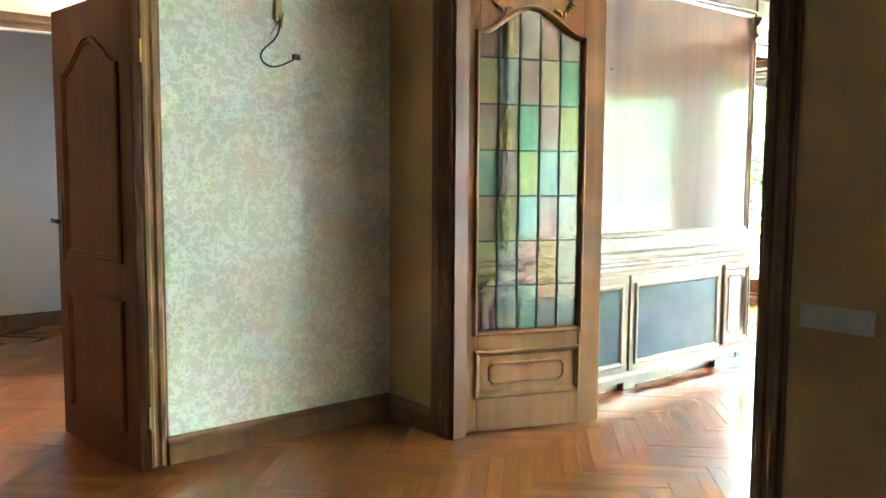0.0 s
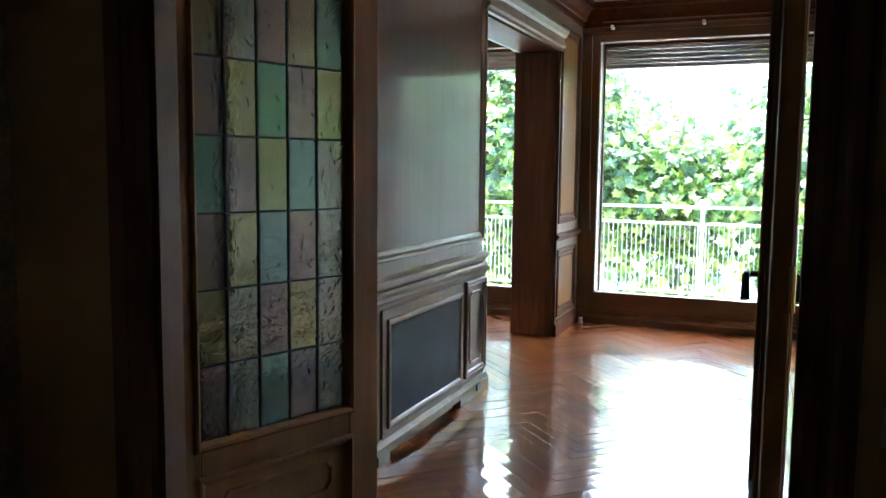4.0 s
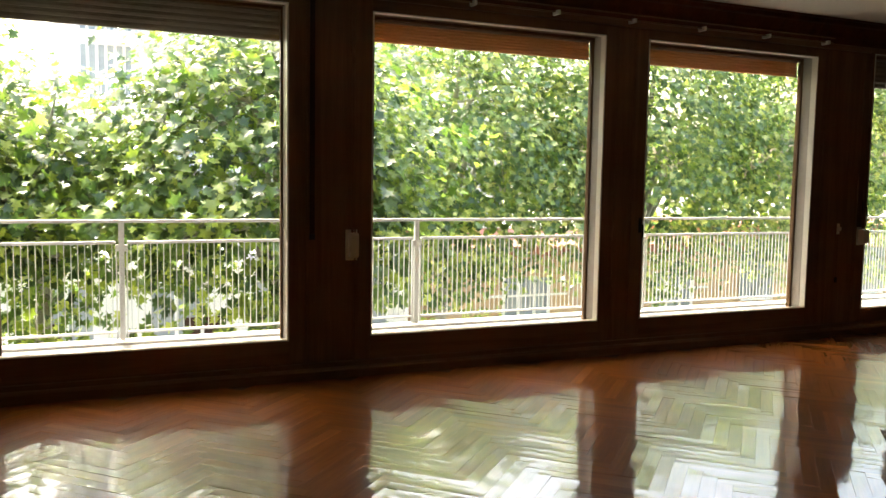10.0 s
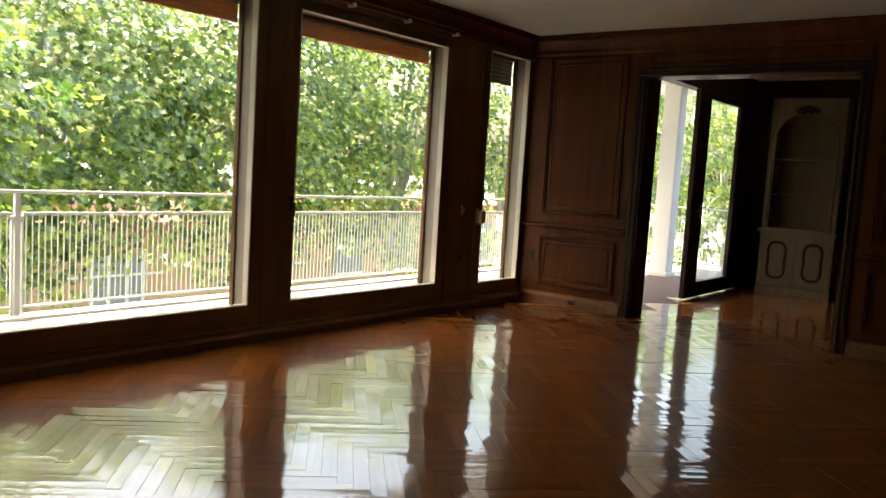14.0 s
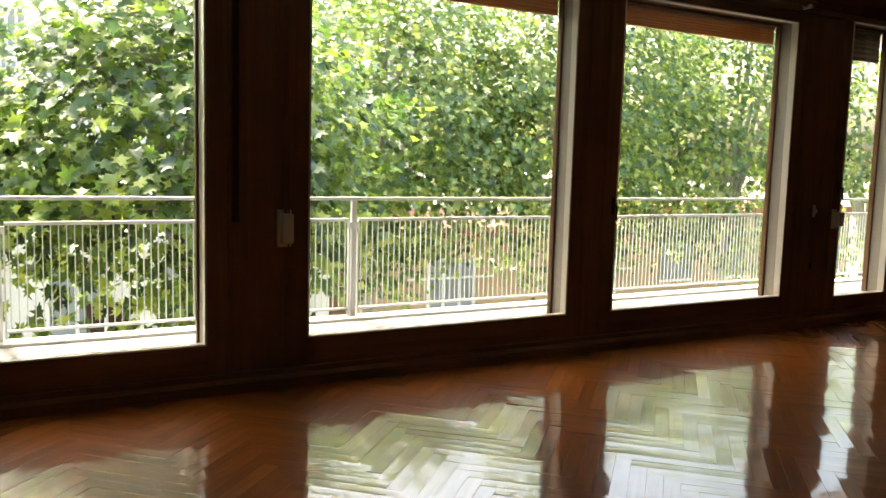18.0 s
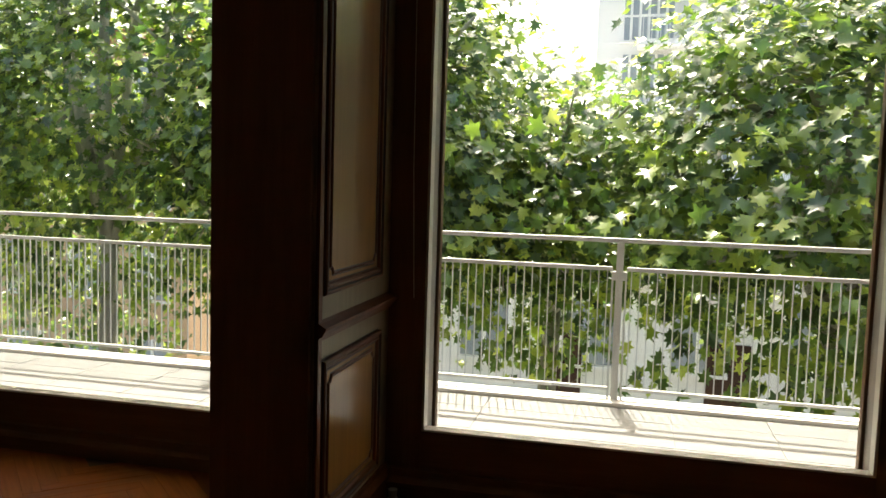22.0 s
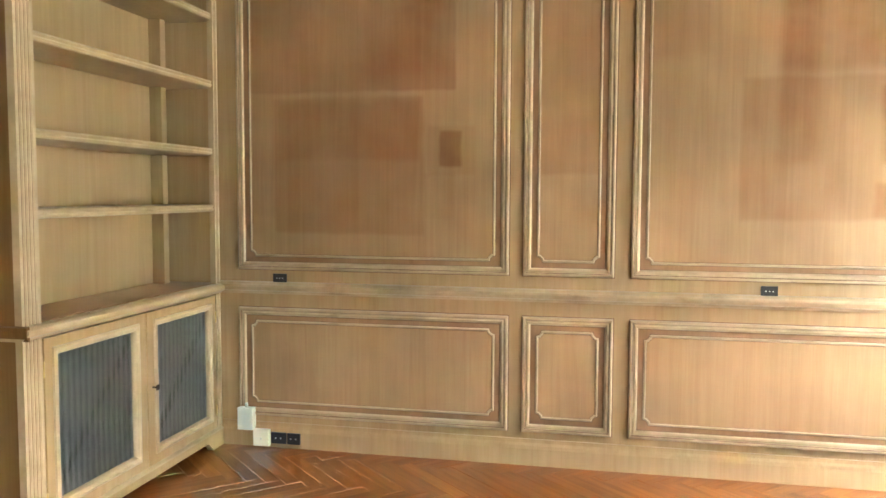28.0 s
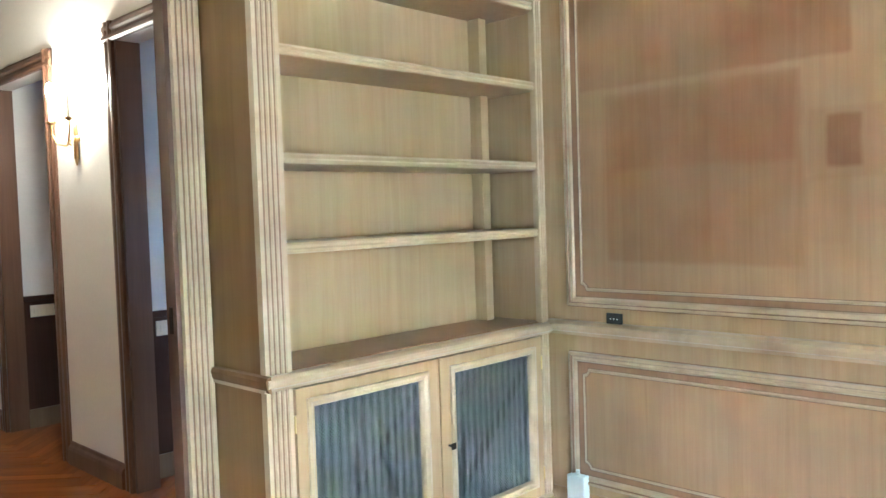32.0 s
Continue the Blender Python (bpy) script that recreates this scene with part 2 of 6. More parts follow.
def leafy(name, hues):
    m, n, l, p = nodes_of(name)
    geo, rp = n.new("ShaderNodeNewGeometry"), n.new("ShaderNodeValToRGB")
    for i, (pos, c) in enumerate(hues):
        e = rp.color_ramp.elements[i] if i < 2 else rp.color_ramp.elements.new(pos)
        e.position, e.color = pos, (*c, 1)
    l.new(geo.outputs["Random Per Island"], rp.inputs[0]), l.new(rp.outputs[0], p.inputs["Base Color"])
    p.inputs["Roughness"].default_value = 0.30
    p.inputs["Specular IOR Level"].default_value = 0.8
    tr, mx = n.new("ShaderNodeBsdfTranslucent"), n.new("ShaderNodeMixShader")
    br = n.new("ShaderNodeVectorMath")
    br.operation = "MULTIPLY"
    br.inputs[1].default_value = (2.1, 2.0, 1.0)
    l.new(rp.outputs[0], br.inputs[0]), l.new(br.outputs[0], tr.inputs[0])
    mx.inputs[0].default_value = 0.44
    l.new(p.outputs[0], mx.inputs[1]), l.new(tr.outputs[0], mx.inputs[2])
    l.new(mx.outputs[0], n["Material Output"].inputs[0])
    return m


def mesh_cloth(name):
    """Pleated grey cloth behind wire; the shade in its folds is put into the colour."""
    m, n, l, p = nodes_of(name)
    co, wv, mp = n.new("ShaderNodeTexCoord"), n.new("ShaderNodeTexWave"), n.new("ShaderNodeMapping")
    mp.inputs["Scale"].default_value = (1, 1, 0.02)
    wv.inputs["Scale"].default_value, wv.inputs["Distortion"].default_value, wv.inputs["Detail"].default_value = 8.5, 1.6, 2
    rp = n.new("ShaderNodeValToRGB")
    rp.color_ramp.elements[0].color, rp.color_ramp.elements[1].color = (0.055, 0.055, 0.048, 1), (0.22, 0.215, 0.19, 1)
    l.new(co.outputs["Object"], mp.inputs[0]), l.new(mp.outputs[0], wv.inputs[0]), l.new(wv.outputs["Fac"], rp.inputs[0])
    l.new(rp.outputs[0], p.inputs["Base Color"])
    bp = n.new("ShaderNodeBump")
    bp.inputs["Distance"].default_value = 0.02
    l.new(wv.outputs["Fac"], bp.inputs["Height"]), l.new(bp.outputs[0], p.inputs["Normal"])
    p.inputs["Roughness"].default_value = 0.8
    return m


def lit(name, color, strength):
    m, n, l, p = nodes_of(name)
    p.inputs["Emission Color"].default_value, p.inputs["Emission Strength"].default_value = (*color, 1), strength
    return m


M_joint = plain("parquet_joint", (0.06, 0.025, 0.012), 0.7)
M_pale = wood("limed_wood", (0.36, 0.236, 0.113), (0.415, 0.282, 0.144), 0.4, 0.06, (22, 22, 0.9), stain=0.08, spec=0.3)
M_panel = wood("panel_wood", (0.362, 0.222, 0.106), (0.415, 0.263, 0.132), 0.4, 0.16, (24, 24, 0.8), stain=0.22, coat_rough=0.14, spec=0.25)
M_stained = stained(wood("panel_wood_marked", (0.362, 0.222, 0.106), (0.415, 0.263, 0.132), 0.4, 0.16, (24, 24, 0.8), stain=0.22, coat_rough=0.14, spec=0.25), (
    (4.67, 1.88, 5.757, 2.9, (0.80, 0.67, 0.61), 0.012), (5.25, 1.95, 5.72, 2.9, (0.90, 0.82, 0.77), 0.06), (4.79, 1.15, 5.60, 1.85, (0.85, 0.74, 0.68), 0.014),
    (4.83, 1.53, 5.58, 1.83, (0.91, 0.83, 0.79), 0.02), (5.68, 1.49, 5.79, 1.675, (0.71, 0.59, 0.54), 0.012), (5.62, 1.45, 5.86, 1.70, (0.93, 0.86, 0.83), 0.014),
    (5.60, 1.235, 5.76, 1.46, (0.94, 0.89, 0.85), 0.014), (6.17, 1.455, 6.50, 2.9, (0.86, 0.77, 0.71), 0.014),
    (7.28, 1.92, 8.0, 2.9, (0.74, 0.62, 0.55), 0.05), (7.12, 1.243, 7.84, 1.90, (0.83, 0.73, 0.66), 0.016), (7.28, 1.5, 7.45, 2.9, (0.82, 0.71, 0.64), 0.04),
    (7.72, 1.5, 7.80, 1.85, (0.77, 0.67, 0.59), 0.02), (7.70, 1.25, 7.80, 1.42, (0.82, 0.71, 0.66), 0.02), (6.72, 2.0, 6.98, 2.9, (0.90, 0.80, 0.73), 0.05)))
M_faded = wood("panel_wood_faded", (0.285, 0.150, 0.070), (0.335, 0.184, 0.088), 0.4, 0.16, (24, 24, 0.8), stain=0.2, coat_rough=0.16)
M_band = wood("panel_band_wood", (0.295, 0.165, 0.082), (0.345, 0.198, 0.102), 0.42, 0.1, (16, 16, 0.8), stain=0.18, spec=0.25)
M_gloss = wood("gloss_panel", (0.095, 0.042, 0.017), (0.135, 0.063, 0.027), 0.4, 0.6, (5, 5, 0.3), stain=0.1, coat_rough=0.09, spec=0.1)
M_brown = wood("brown_wood", (0.10, 0.030, 0.008), (0.15, 0.047, 0.013), 0.45, 0.05, (9, 9, 0.5), stain=0.25, spec=0.12)
M_frame = wood("frame_wood", (0.165, 0.088, 0.043), (0.23, 0.13, 0.066), 0.45, 0.05, (12, 12, 0.6), stain=0.12, spec=0.16)
M_frame_h = wood("frame_wood_across", (0.165, 0.088, 0.043), (0.23, 0.13, 0.066), 0.45, 0.05, (0.6, 12, 12), stain=0.12, spec=0.16)
M_door = wood("door_wood", (0.26, 0.12, 0.040), (0.34, 0.165, 0.06), 0.45, 0.0, (9, 9, 0.5), stain=0.15, spec=0.22)
M_dark = wood("dark_wood", (0.035, 0.016, 0.009), (0.06, 0.028, 0.016), 0.5, 0.0, (9, 9, 0.5), stain=0.15, spec=0.25)
M_glaze = wood("moulding_wood", (0.43, 0.31, 0.18), (0.52, 0.39, 0.24), 0.36, 0.15, (5, 5, 5), stain=0.15)
# darker brown for the grooves of mouldings and flutes
M_groove = wood("groove_brown", (0.20, 0.115, 0.058), (0.26, 0.155, 0.082), 0.5, 0.05, (5, 5, 5), stain=0.2)
M_amber = wood("amber_panel", (0.215, 0.092, 0.014), (0.275, 0.124, 0.022), 0.45, 0.4, (8, 8, 0.4), stain=0.1, coat_rough=0.12, spec=0.12)
M_jamb = wood("jamb_wood", (0.15, 0.06, 0.024), (0.2, 0.084, 0.035), 0.45, 0.0, (14, 14, 0.6), stain=0.1, spec=0.3)
M_niche = wood("niche_wood", (0.17, 0.12, 0.07), (0.22, 0.16, 0.10), 0.45, 0.05, (14, 14, 0.6), stain=0.1, spec=0.3)
M_cover = wood("cover_wood", (0.20, 0.138, 0.078), (0.245, 0.175, 0.104), 0.42, 0.1, (22, 22, 0.9), stain=0.08, spec=0.3)
M_trim = wood("cover_trim_wood", (0.27, 0.19, 0.11), (0.33, 0.24, 0.148), 0.4, 0.12, (5, 5, 5), stain=0.1, spec=0.35)
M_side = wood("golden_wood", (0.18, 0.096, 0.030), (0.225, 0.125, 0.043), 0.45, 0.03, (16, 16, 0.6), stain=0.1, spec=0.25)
M_mid = wood("dark_door_wood", (0.10, 0.05, 0.028), (0.15, 0.08, 0.045), 0.35, 0.25, (9, 9, 0.5), stain=0.15)
M_white = plain("white_plaster", (0.74, 0.72, 0.68), 0.75, vary=0.05)
M_ceiling = plain("ceiling_paint", (0.60, 0.55, 0.47), 0.8, vary=0.08)
M_tan = plain("tan_paper", (0.52, 0.295, 0.115), 0.6, vary=0.08, scale=14, bump=0.05)
M_paper = wallpaper("wallpaper")
M_plastic = plain("ivory_plastic", (0.72, 0.68, 0.58), 0.35, vary=0.05)
M_greybox = plain("grey_green_plastic", (0.58, 0.64, 0.60), 0.4, vary=0.05)
M_black = plain("black_plastic", (0.018, 0.018, 0.02), 0.35, vary=0.1)
M_iron = plain("dark_bronze", (0.05, 0.04, 0.03), 0.4, 0.8)
M_brass = plain("brass", (0.55, 0.40, 0.17), 0.3, 1.0)
M_steel = plain("steel", (0.55, 0.55, 0.54), 0.35, 0.9)
M_rail = plain("white_railing_paint", (0.55, 0.555, 0.545), 0.45, vary=0.08)
M_tile = plain("balcony_tile", (0.185, 0.183, 0.178), 0.7, vary=0.2, scale=6)
M_reveal = plain("beige_frame_paint", (0.40, 0.355, 0.29), 0.45, vary=0.1)
M_slat = plain("shutter_slat", (0.34, 0.27, 0.20), 0.5, vary=0.08)

def thin_slats(name, color):
    """Thin wooden slats that let some daylight through."""
    m = wood(name, color, tuple(c * 1.3 for c in color), 0.5, 0.0, (1, 20, 20))
    n, l = m.node_tree.nodes, m.node_tree.links
    tr, mx = n.new("ShaderNodeBsdfTranslucent"), n.new("ShaderNodeMixShader")
    tr.inputs[0].default_value = (*color, 1)
    mx.inputs[0].default_value = 0.4
    l.new(n["Principled BSDF"].outputs[0], mx.inputs[1]), l.new(tr.outputs[0], mx.inputs[2]), l.new(mx.outputs[0], n["Material Output"].inputs[0])
    return m


M_slat_wood = thin_slats("shutter_slat_wood", (0.62, 0.33, 0.14))
M_lead = plain("lead_came", (0.06, 0.06, 0.06), 0.45, 0.7)
M_pane = glass("window_glass", (0.96, 0.98, 0.96))
M_cloth = mesh_cloth("pleated_cloth")
M_wire = plain("wire_mesh", (0.22, 0.22, 0.21), 0.4, 0.6)
M_grille = plain("grey_fabric", (0.055, 0.062, 0.058), 0.8, vary=0.35, scale=30, bump=0.3)
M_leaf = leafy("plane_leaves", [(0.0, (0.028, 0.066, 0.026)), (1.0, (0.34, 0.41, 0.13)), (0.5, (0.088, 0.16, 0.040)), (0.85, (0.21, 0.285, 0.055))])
# same leaves in lighter colours: the far crowns' sunlight is put into the colour
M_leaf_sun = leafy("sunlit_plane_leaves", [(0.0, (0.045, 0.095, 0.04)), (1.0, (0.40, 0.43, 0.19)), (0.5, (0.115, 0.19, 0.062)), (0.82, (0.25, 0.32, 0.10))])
M_bark = plain("plane_bark", (0.42, 0.41, 0.33), 0.9, vary=0.4, scale=12, bump=0.5)
M_render_white = plain("white_render", (0.78, 0.77, 0.74), 0.8, vary=0.06)
M_ochre = plain("ochre_render", (0.52, 0.36, 0.22), 0.85, vary=0.12)
M_roof = plain("roof_tile", (0.33, 0.14, 0.08), 0.85, vary=0.3)
M_asphalt = plain("asphalt", (0.06, 0.06, 0.06), 0.9, vary=0.3)
M_pave = plain("pale_pavement", (0.32, 0.31, 0.29), 0.85, vary=0.15)
M_darkpane = plain("dark_window", (0.30, 0.335, 0.36), 0.15)
M_shut_green = plain("grey_green_shutter", (0.22, 0.28, 0.27), 0.6)
M_carpaint = plain("white_car_paint", (0.75, 0.75, 0.75), 0.25, coat=0.6)
M_blue = plain("blue_car_paint", (0.03, 0.10, 0.28), 0.25, coat=0.6)
M_rubber = plain("tyre_rubber", (0.02, 0.02, 0.02), 0.8)
M_bulb = lit("bulb_glow", (1.0, 0.78, 0.5), 9.0)
TINTS = {
    "m": glass("mauve_glass", (0.70, 0.56, 0.53), 0.2, 0.9, 30), "y": glass("amber_glass", (0.81, 0.74, 0.42), 0.2, 1.0, 26),
    "l": glass("lime_glass", (0.75, 0.81, 0.38), 0.2, 0.9, 30), "g": glass("green_glass", (0.48, 0.77, 0.57), 0.2, 0.9, 30),
    "a": glass("aqua_glass", (0.56, 0.78, 0.73), 0.2, 0.9, 30), "c": glass("clear_rolled_glass", (0.76, 0.77, 0.67), 0.2, 1.0, 34),
}

# ---- building tools ----


def part(name, bm, mat, parent=None, label="", smooth=False):
    """Links a bmesh as one mesh object under a thing or a part."""
    me = bpy.data.meshes.new(name)
    bmesh.ops.recalc_face_normals(bm, faces=bm.faces)
    bm.to_mesh(me)
    bm.free()
    for one in mat if isinstance(mat, (list, tuple)) else [mat]:
        me.materials.append(one)
    if smooth:
        for f in me.polygons:
            f.use_smooth = True
    ob = new(name, me)
    ob.parent = parent
    if label:
        ob["label"] = label
    return ob


def thing(name, label, category, at=(0, 0, 0), group="", kind=""):
    ob = new(name)
    ob.empty_display_size = 0.05
    ob.matrix_world = Matrix.Translation(at)
    return tagged(ob, label, category, group, kind)


def under(parent, ob):
    """Puts a mesh that was built in world places under a thing that stands elsewhere."""
    ob.parent = parent
    ob.matrix_parent_inverse = parent.matrix_basis.inverted()
    return ob


def add_box(bm, x0, x1, y0, y1, z0, z1, bevel=0.0, m=None):
    made = bmesh.ops.create_cube(bm, size=1)["verts"]
    t = Matrix.Translation(((x0 + x1) / 2, (y0 + y1) / 2, (z0 + z1) / 2)) @ Matrix.Diagonal((abs(x1 - x0), abs(y1 - y0), abs(z1 - z0), 1))
    bmesh.ops.transform(bm, matrix=(m or Matrix()) @ t, verts=made)
    if bevel:
        edges = list({e for v in made for e in v.link_edges})
        bmesh.ops.bevel(bm, geom=edges, offset=bevel, segments=2, affect="EDGES", profile=0.6)
    return bm


def box(*a, bevel=0.0, m=None):
    return add_box(bmesh.new(), *a, bevel=bevel, m=m)


def add_tube(bm, a, b, r0, r1=None, sides=10):
    a, b = Vector(a), Vector(b)
    made = bmesh.ops.create_cone(bm, cap_ends=True, segments=sides, radius1=r0, radius2=r0 if r1 is None else r1, depth=(b - a).length)["verts"]
    q = (b - a).to_track_quat("Z", "Y").to_matrix().to_4x4()
    bmesh.ops.transform(bm, matrix=Matrix.Translation((a + b) / 2) @ q, verts=made)
    return bm


def tube(*a, **k):
    return add_tube(bmesh.new(), *a, **k)


def add_run(bm, profile, start, end, out, up):
    """A moulding: a profile of (out, up) points drawn from start to end."""
    s, e, o, u = Vector(start), Vector(end), Vector(out), Vector(up)
    rows = [[bm.verts.new(p + o * d + u * h) for d, h in profile] for p in (s, e)]
    k = len(profile)
    for i in range(k):
        j = (i + 1) % k
        bm.faces.new((rows[0][i], rows[0][j], rows[1][j], rows[1][i]))
    bm.faces.new(rows[0][::-1]), bm.faces.new(rows[1])
    return bm


def run(*a):
    return add_run(bmesh.new(), *a)


def inset(poly, d):
    """The polygon (counter-clockwise) moved inwards by d, with mitred corners."""
    out, k = [], len(poly)
    for i in range(k):
        p, c, n = Vector(poly[i - 1]), Vector(poly[i]), Vector(poly[(i + 1) % k])
        a, b = (c - p).normalized(), (n - c).normalized()
        na, nb = Vector((-a.y, a.x)), Vector((-b.y, b.x))
        out.append(c + (na + nb) * d / max(0.3, 1 + na.dot(nb)))
    return out


def add_ring(bm, poly, profile, o, u, v, n, dark_bands=()):
    """A moulding round a closed polygon in the plane (u, v): profile of (inwards, proud); last argument: bands of the
    profile in the second, darker material.
    """
    o, u, v, n = Vector(o), Vector(u), Vector(v), Vector(n)
    loops = [[bm.verts.new(o + u * p[0] + v * p[1] + n * h) for p in inset(poly, d)] for d, h in profile]
    k = len(poly)
    for q, (a, b) in enumerate(zip(loops, loops[1:])):
        for i in range(k):
            j = (i + 1) % k
            bm.faces.new((a[i], a[j], b[j], b[i])).material_index = 1 if q in dark_bands else 0
    return bm


def rect(w, h):
    return [(0, 0), (w, 0), (w, h), (0, h)]


def notched(x0, y0, x1, y1, c):
    """A rectangle with scooped corners."""
    pts = []
    for cx, cy, a0 in ((x0, y0, 90), (x1, y0, 180), (x1, y1, 270), (x0, y1, 0)):
        arc = [(cx + c * math.cos(radians(a0 - k * 30)), cy + c * math.sin(radians(a0 - k * 30))) for k in range(4)]
        pts += arc
    return pts


def add_poly(bm, poly, o, u, v, n, h):
    o, u, v, n = Vector(o), Vector(u), Vector(v), Vector(n)
    bm.faces.new([bm.verts.new(o + u * p[0] + v * p[1] + n * h) for p in poly])
    return bm


FRAME = [(-0.005, 0.0015), (0, 0.0015), (0, 0.016), (0.006, 0.021), (0.013, 0.021), (0.017, 0.013), (0.022, 0.013), (0.027, 0.017), (0.034, 0.015), (0.040, 0.006), (0.044, 0.005)]
BEAD = [(-0.004, 0.0055), (0, 0.0055),  (0.002, 0.009), (0.007, 0.012), (0.012, 0.009), (0.016, 0.006)]


def panel(parent, o, u, v, n, w, h, mats=None, gap=0.068, scoop=0.028, bead=True, frame=None):
    """A framed wall panel: bolection moulding, sunk band, inner bead with scooped corners, raised field."""
    field, mould = mats or (M_panel, M_glaze)
    uu, vv, oo = Vector(u), Vector(v), Vector(o)
    plate = add_poly(bmesh.new(), rect(w - 0.06, h - 0.06), oo + uu * 0.03 + vv * 0.03, u, v, n, 0.004)
    field_ob = part("panel", plate, M_band if bead and mould == M_glaze else field, parent)
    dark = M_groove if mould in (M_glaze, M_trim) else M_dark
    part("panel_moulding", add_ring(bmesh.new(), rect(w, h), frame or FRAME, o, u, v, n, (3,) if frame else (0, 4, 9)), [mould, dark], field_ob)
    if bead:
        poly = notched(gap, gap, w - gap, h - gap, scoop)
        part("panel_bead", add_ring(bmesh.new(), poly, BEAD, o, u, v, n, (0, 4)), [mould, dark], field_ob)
        part("panel_field", add_poly(bmesh.new(), inset(poly, 0.012), o, u, v, n, 0.0068), field, field_ob)
    return field_ob


def fluted(width, depth, flutes, deep=0.008, edge=0.014):
    """Cross-section of a fluted board: (across, proud) points."""
    pts = [(0, 0), (0, depth)]
    step = (width - 2 * edge) / flutes
    for i in range(flutes):
        a = edge + i * step
        for k in range(5):
            x = a + step * (0.14 + 0.72 * k / 4)
            pts.append((x, depth - deep * math.sin(math.pi * k / 4)))
    return pts + [(width, depth), (width, 0)]


def add_fluted(bm, prof, place, z0, z1, deep):
    """A fluted board from z0 to z1; place(across, proud, z) gives its points; the flutes take the second material."""
    rows = [[bm.verts.new(place(a, b, z)) for a, b in prof] for z in (z0, z1)]
    for i in range(len(prof) - 1):
        f = bm.faces.new((rows[0][i], rows[0][i + 1], rows[1][i + 1], rows[1][i]))
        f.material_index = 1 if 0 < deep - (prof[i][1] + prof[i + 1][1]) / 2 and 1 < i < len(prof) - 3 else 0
    bm.faces.new(rows[0]), bm.faces.new(rows[1])
    return bm


def glazed(ob):
    ob.visible_shadow = False
    return ob

# ---- plan ----
CX, PX, CY, PY = -2.947, -3.27, 5.70, 7.46      # dividing wall: faces, end, stub
VX, FY, EX, CEIL = -6.676, 8.28, 5.25, 2.87      # west face, window wall, east face, ceiling
DY, DYL, HX = 2.71, 2.79, -3.385                 # hall side and room side of the door wall, hall west face
SY = 4.15                                        # study south face
X, Y, Z = Vector((1, 0, 0)), Vector((0, 1, 0)), Vector((0, 0, 1))


def wall(name, pieces, mat, label, category="wall"):
    ob = thing(name, label, category, kind="structure")
    for p in pieces:
        part("wall_piece", box(*p[:6]), p[6] if len(p) > 6 else mat, ob)
    return ob


RAIL = [(0, -0.035), (0.012, -0.035), (0.016, -0.022), (0.028, -0.016), (0.034, -0.004), (0.040, 0.004), (0.040, 0.014), (0.030, 0.018), (0.018, 0.026), (0.0, 0.030)]
BASE = [(0, 0), (0.028, 0), (0.028, 0.085), (0.022, 0.10), (0.012, 0.112), (0.008, 0.13), (0, 0.13)]
CORNICE = [(0, -0.20), (0.012, -0.20), (0.02, -0.185), (0.02, -0.15), (0.035, -0.14), (0.05, -0.11), (0.085, -0.06), (0.11, -0.05), (0.115, -0.02), (0.13, -0.015), (0.13, 0), (0, 0)]
CASING = [(0, 0), (0, 0.018), (0.012, 0.026), (0.028, 0.024), (0.036, 0.015), (0.05, 0.015), (0.062, 0.022), (0.08, 0.02), (0.09, 0.008), (0.10, 0.008), (0.10, 0)]

# ceilings, all rooms
ceiling = tagged(part("ceiling", box(-9.0, 9.6, -2.2, 8.5, CEIL, CEIL + 0.18), M_ceiling), "off-white painted plaster ceiling", "ceiling", kind="structure")
subfloor = tagged(part("floor", box(-9.0, 9.6, -2.2, 8.45, -0.12, -0.006), M_joint), "herringbone parquet floor of varnished oak blocks", "floor", kind="structure")

# window wall of the living room and the study
OPEN = {  # x0, x1, sill, head, bottom of the blind, blind of bare wood
    "window_1": (-2.79, -1.023, 0.277, 2.544, 2.325, False), "window_2": (-0.44, 1.481, 0.277, 2.544, 2.376, True),
    "window_3": (1.888, 3.738, 0.277, 2.544, 2.385, True), "window_4": (4.45, 5.19, 0.235, 2.635, 2.35, False),
    "window_5": (-6.625, -5.812, 0.235, 2.544, 2.10, False), "window_6": (-5.218, -3.42, 0.262, 2.544, 2.36, False),
}
wall_north = thing("wall_north", "brown wooden window wall with plain posts", "wall", kind="structure")
xs = sorted(v[:2] for v in OPEN.values())
edges = [-6.95] + [x for p in xs for x in p] + [5.6]
for a, b in zip(edges[::2], edges[1::2]):
    part("post", box(a, b, FY, 8.5, 0, CEIL, bevel=0.003), M_frame, wall_north)
    if b - a > 0.3 and b < 5.3 and not -3.5 < a < -3:
        for gx in (a + 0.12, b - 0.12):
            part("post_bead", box(gx - 0.006, gx + 0.006, FY - 0.007, FY, 0.12, 2.6, bevel=0.002), M_frame, wall_north)
for x0, x1, s, h, *_ in OPEN.values():
    part("apron", box(x0, x1, FY, FY + 0.06, 0, s), M_frame_h, wall_north)
    part("sill_base", box(x0, x1, FY + 0.06, 8.5, 0, 0.09), M_tile, wall_north)
    part("head", box(x0, x1, FY, 8.5, h, CEIL), M_frame_h, wall_north)
for a, b in ((VX, PX), (CX, EX)):
    part("plinth", run([(0, 0), (0.05, 0), (0.05, 0.06), (0.035, 0.075), (0.02, 0.08), (0.02, 0.11), (0, 0.115)], (a, FY, 0), (b, FY, 0), -Y, Z), M_frame_h, wall_north)
    part("head_board", run([(0, -0.02), (0.03, -0.02), (0.03, 0.02), (0.02, 0.03), (0, 0.03)], (a, FY, 2.64), (b, FY, 2.64), -Y, Z), M_frame_h, wall_north)


